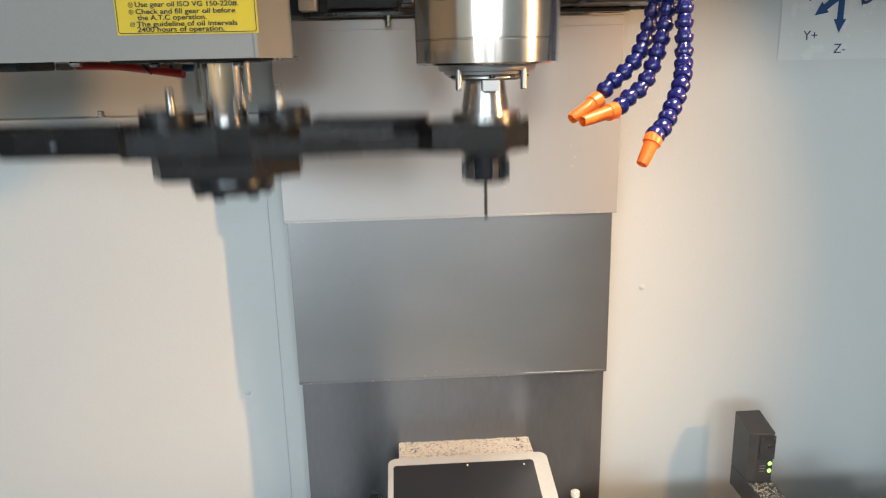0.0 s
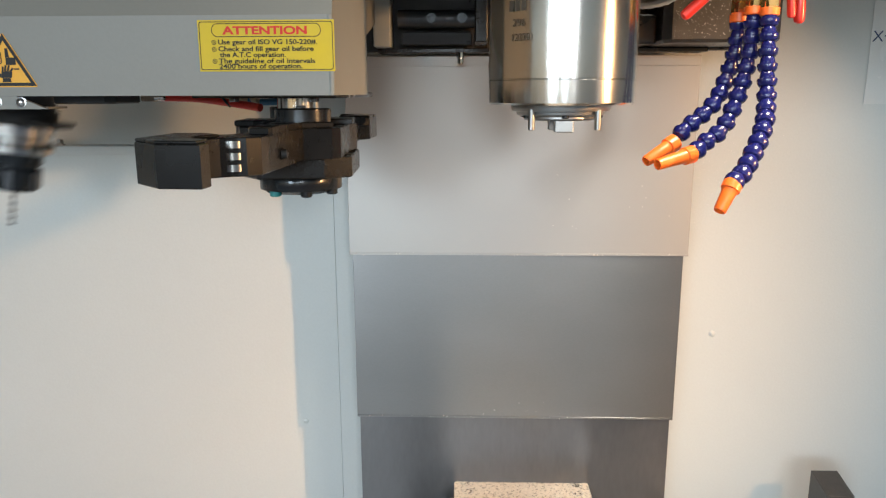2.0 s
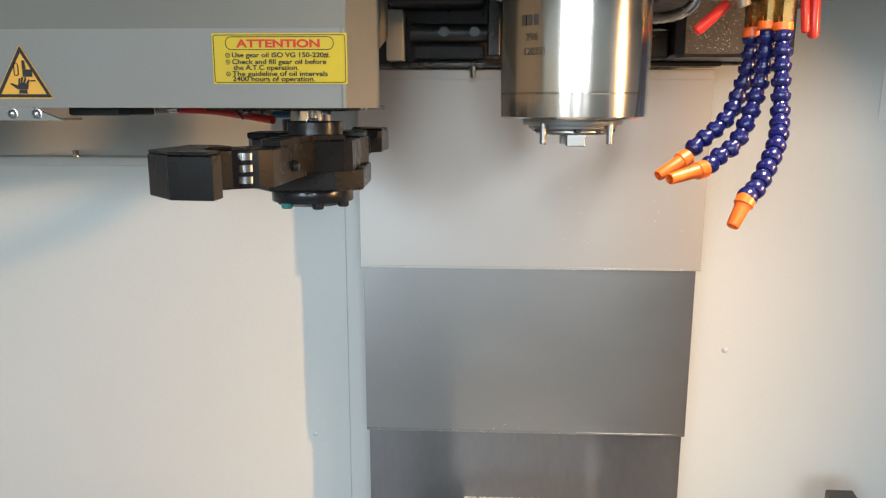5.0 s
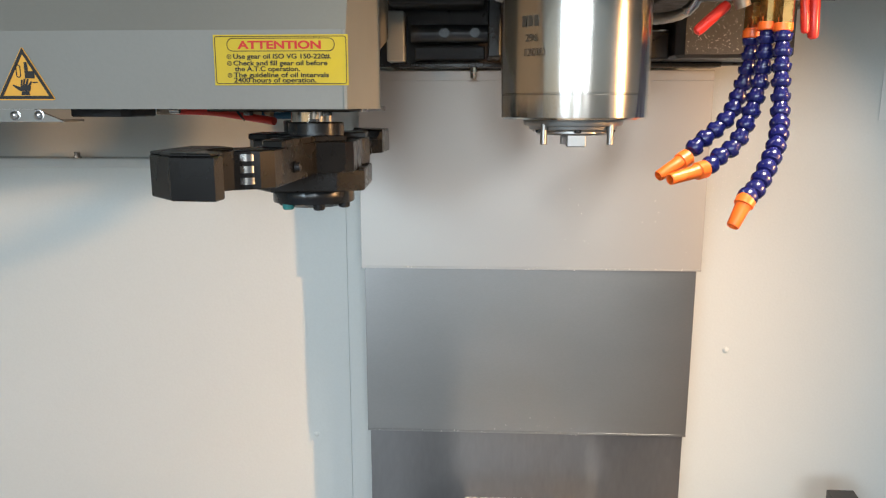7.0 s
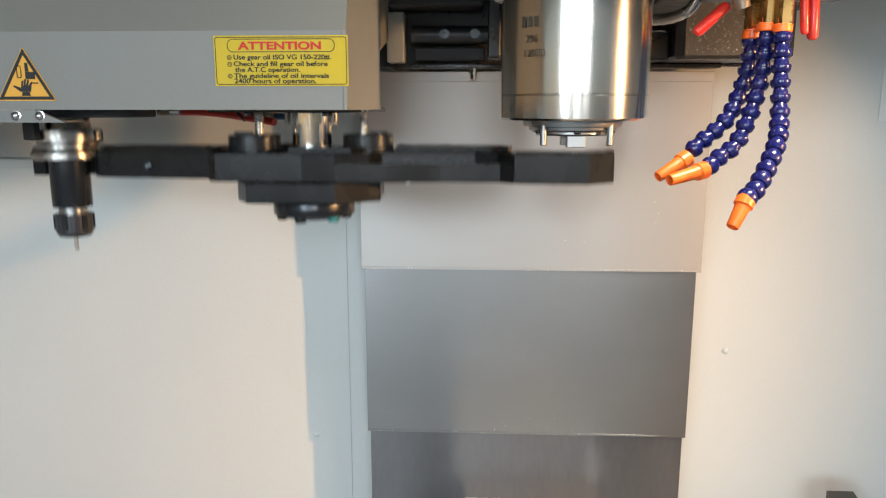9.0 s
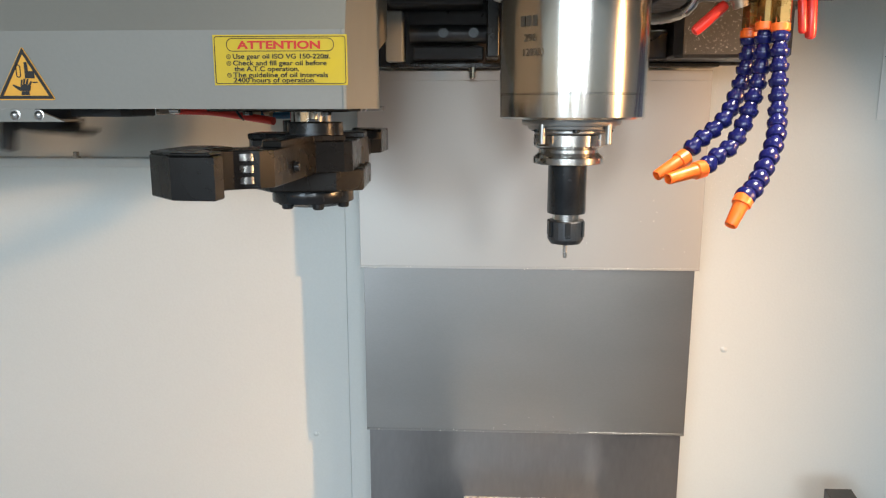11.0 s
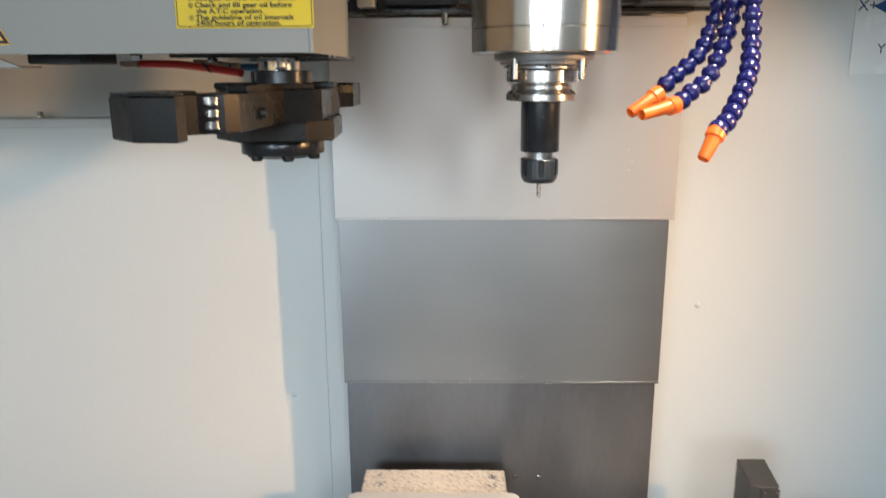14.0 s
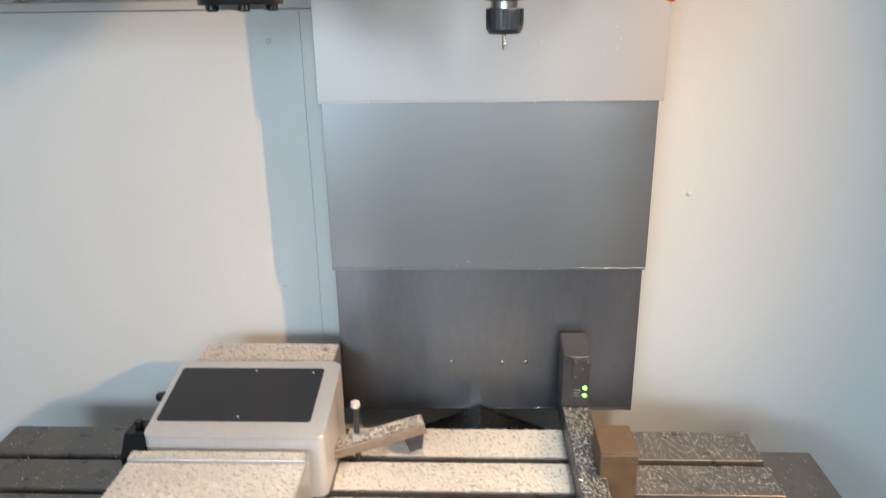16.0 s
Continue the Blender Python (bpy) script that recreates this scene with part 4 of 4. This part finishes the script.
# tool setter with two green lamps on a low foot
setter = on_table(thing("tool_setter", (0.138, 0.372, ZT), "black upright tool setter with two green lamps", "tool setter"))
bm = prism([(-0.022, 0.052), (-0.022, -0.004), (-0.010, -0.012), (0.016, -0.012), (0.021, -0.006), (0.021, 0.052)], 0.040, 0.143, 0.001)
for v in bm.verts:
    if v.co.z > 0.1 and v.co.y < 0.0:
        v.co.z -= 0.012
part("body", bm, PROBE, setter)
part("face_plate", block(-0.008, 0.019, -0.0145, -0.0122, 0.085, 0.128, 0.0006), PROBE, setter)
part("sensor_hole", lathe([(0.0032, 0), (0.0032, 0.0006), (0.0020, 0.0006)], 16, (0.009, -0.0146, 0.110), TO_CAMERA), STEEL, setter, smooth=True)
for x, z in ((-0.0035, 0.098), (0.0155, 0.124), (-0.0035, 0.124), (0.0155, 0.096)):
    part("face_screw", lathe([(0.0021, 0), (0.0021, 0.0006)], 12, (x, -0.0146, z), TO_CAMERA), STEEL, setter)
for z in (0.076, 0.0625):
    part("lamp", lathe([(0.0036, 0), (0.0028, 0.0010), (0.0012, 0.0016)], 16, (0.0130, -0.0122, z), TO_CAMERA), LED, setter, "glowing green lamp", smooth=True)
for k in range(3):
    part("print_bar", block(-0.004, 0.006, -0.0127, -0.0122, 0.062 + 0.005 * k, 0.0628 + 0.005 * k), BRACKET, setter)
part("foot", prism([(-0.022, 0.052), (0.024, 0.052), (0.0185, -0.245), (-0.0205, -0.245)], 0, 0.0398, 0.0015), PROBE, setter)

cube = on_table(thing("junction_box", (0.172, 0.2, ZT), "brown metal junction box beside the tool setter", "junction box"))
part("body", block(-0.026, 0.026, -0.025, 0.045, 0.0005, 0.079, 0.002), BROWN, cube)
part("lid", block(-0.0255, 0.0255, -0.0245, 0.0445, 0.0795, 0.082, 0.001), BROWN, cube)
for x in (-0.018, 0.018):
    part("front_screw", lathe([(0.003, 0), (0.0025, 0.0016)], 12, (x, -0.0251, 0.070), TO_CAMERA), STEEL, cube)

# guards beside and behind the table
side = on_table(thing("way_cover", (0.414, 0.14, ZT - 0.05), "dark sliding way cover at the table's end", "way cover"))
part("sheet", block(0.012, 0.10, -0.2, 0.205, -0.02, 0.02, 0.002), TABLE, side)
part("rim", block(0.0005, 0.0115, -0.2, 0.20, -0.025, 0.022, 0.001), TABLE, side)
saddle = thing("saddle_cover", (-0.015, 0.375, 0.745), "dark ridged steel saddle cover under the column", "way cover")
bm = bmesh.new()
prof = [(-0.13, -0.03), (0.0, 0.022), (0.13, -0.03), (0.13, -0.10), (-0.13, -0.10)]
a = [bm.verts.new((x, -0.05, z)) for x, z in prof]
b = [bm.verts.new((x, 0.06, z)) for x, z in prof]
bm.faces.new(a)
bm.faces.new(b[::-1])
for k in range(5):
    bm.faces.new((a[k], b[k], b[(k + 1) % 5], a[(k + 1) % 5]))
part("ridge", bm, BLACK_STEEL, saddle)
for k in (-1, 1):
    part("wiper", prism([(0, -0.055), (0.135 * k, -0.055), (0.135 * k, -0.0505), (0, -0.0505)], -0.004, 0.004, 0, turn=pose(0, 0, 0.0, 0, 21.5 * k, 0)), RUBBER, saddle)
bed = thing("machine_bed", (0, 0, 0.431), "dark machine bed casting under the table", "machine bed")
part("body", block(-0.35, 0.35, -0.40, 0.40, 0, 0.262, 0.01), CAST, bed)
part("saddle", block(-0.30, 0.30, -0.08, 0.30, 0.2625, 0.2635, 0.0), CAST, bed)

# ---------- metal chips, last ----------
rng = np.random.RandomState(4)


def chips(name, at, areas, label, size=0.0034):
    """Curled metal chips strewn over the tops x0, x1, y0, y1, z, count."""
    verts, faces = [], []
    for x0, x1, y0, y1, z, n in areas:
        for _ in range(n):
            L, w = size * rng.uniform(0.5, 1.4), size * rng.uniform(0.16, 0.4)
            m = pose(rng.uniform(x0, x1), rng.uniform(y0, y1), z + rng.uniform(0.0002, size * 0.45), rng.uniform(-50, 50), rng.uniform(-40, 40), rng.uniform(0, 360))
            k = len(verts)
            for u, b in ((-0.5, 0.0), (-0.17, 0.25), (0.17, 0.25), (0.5, 0.0)):
                for s in (-1, 1):
                    verts.append(m @ Vector((u * L, s * w / 2, b * L)))
            faces += [(k + 2 * j, k + 2 * j + 1, k + 2 * j + 3, k + 2 * j + 2) for j in range(3)]
        if n / ((x1 - x0) * (y1 - y0)) > 2.4e5:
            nx, ny, k = int((x1 - x0) / 0.0035) + 1, int((y1 - y0) / 0.0035) + 1, len(verts)
            for i in range(nx + 1):
                for j in range(ny + 1):
                    verts.append((x0 + (x1 - x0) * i / nx, y0 + (y1 - y0) * j / ny, z + rng.uniform(0.0001, 0.0016)))
            faces += [(k + i * (ny + 1) + j, k + (i + 1) * (ny + 1) + j, k + (i + 1) * (ny + 1) + j + 1, k + i * (ny + 1) + j + 1) for i in range(nx) for j in range(ny)]
    me = bpy.data.meshes.new(name)
    me.from_pydata(verts, [], faces)
    me.materials.append(CHIP)
    ob = new(name, me)
    ob.matrix_basis = at if isinstance(at, Matrix) else Matrix.Translation(at)
    return on_table(tagged(ob, label, "metal chips", kind="stuff"))


chips("metal_chips", (0, 0, ZT), [(-0.232, 0.13, 0.279, 0.354, 0, 15000), (-0.232, 0.13, 0.196, 0.262, 0, 15000), (-0.232, 0.13, 0.112, 0.178, 0, 8000)], "shiny aluminium chips strewn over the table")
chips("metal_chips", (0, 0, ZT), [(0.13, TX1, 0.279, 0.354, 0, 800), (0.13, TX1, 0.196, 0.262, 0, 800), (0.13, TX1, 0.112, 0.178, 0, 600), (TX0, -0.50, 0.11, 0.354, 0, 400), (0.43, 0.51, -0.05, 0.33, -0.03, 90)], "sparse aluminium chips on the oily table ends", 0.0026)
chips("metal_chips", (-0.365, 0.388, ZT + 0.121), [(-0.110, 0.110, -0.035, 0.033, 0, 4500)], "shiny aluminium chips on the rear clamp block", 0.003)
chips("metal_chips", (-0.372, 0.105, ZT + 0.076), [(-0.130, 0.116, -0.19, 0.043, 0, 26000), (-0.128, 0.114, 0.046, 0.061, 0.007, 1600)], "shiny aluminium chips heaped on the front clamp block")
chips("metal_chips", (0.138, 0.372, ZT + 0.040), [(-0.020, 0.018, -0.24, -0.014, 0, 900)], "shiny aluminium chips on the tool setter's foot", 0.0028)
chips("metal_chips", pose(-0.2045, 0.268, ZT + 0.032, 0, -10, 14), [(-0.03, 0.104, -0.0145, 0.0145, 0.0085, 900)], "shiny aluminium chips on the strap clamp", 0.0035)


def beads(name, spots, label, mat, r=0.0011):
    """Small flattened drops or specks on faces that look towards -y."""
    verts, faces = [], []
    for x, y, z in spots:
        k, q = len(verts), r * rng.uniform(0.35, 1.0)
        verts += [(x + q * math.cos(2 * math.pi * j / 6), y, z + q * math.sin(2 * math.pi * j / 6)) for j in range(6)] + [(x, y - 0.55 * q, z)]
        faces += [(k + j, k + (j + 1) % 6, k + 6) for j in range(6)]
    me = bpy.data.meshes.new(name)
    me.from_pydata(verts, [], faces)
    me.materials.append(mat)
    return tagged(new(name, me), label, name.replace("_", " "), kind="stuff")


# Near-white base colour stands in for the glints on the coolant drops.
GLINT_DROP = material("coolant_drop", (0.88, 0.87, 0.85), 0.06, metal=0.0, coat=1.0)
wall_drops = beads("coolant_drops", [(0.275 + abs(rng.normal(0, 0.05)), YW - 0.0001, rng.uniform(1.30, 1.40) + 0.2 * rng.uniform(0, 1) ** 0.7) for _ in range(420)], "fine coolant drops sprayed on the back wall", GLINT_DROP, 0.0009)
block_drops = beads("coolant_drops", [(rng.uniform(0.178, 0.302), 0.2998, 1.516 + HZ + rng.uniform(0.012, 0.095)) for _ in range(520)], "fine coolant drops on the black casting", GLINT_DROP, 0.0005)
lip_specks = [(rng.uniform(-0.25, 0.245), 0.4336, 1.2815 + rng.uniform(-0.001, 0.003)) for _ in range(30)] + [(rng.uniform(-0.25, 0.245), 0.4366, 1.0095 + rng.uniform(-0.001, 0.003)) for _ in range(24)]
lip_specks += [(rng.uniform(0.02, 0.25), 0.4353, rng.uniform(1.29, 1.42)) for _ in range(14)] + [(rng.uniform(-0.1, 0.12), 0.4382, 1.012 + abs(rng.normal(0, 0.018))) for _ in range(12)]
cover_specks = beads("metal_specks", lip_specks, "tiny aluminium chips stuck to the way cover", CHIP, 0.0008)
REST = {ob.name: ob.matrix_basis.copy() for ob in ON_TABLE}
motions()
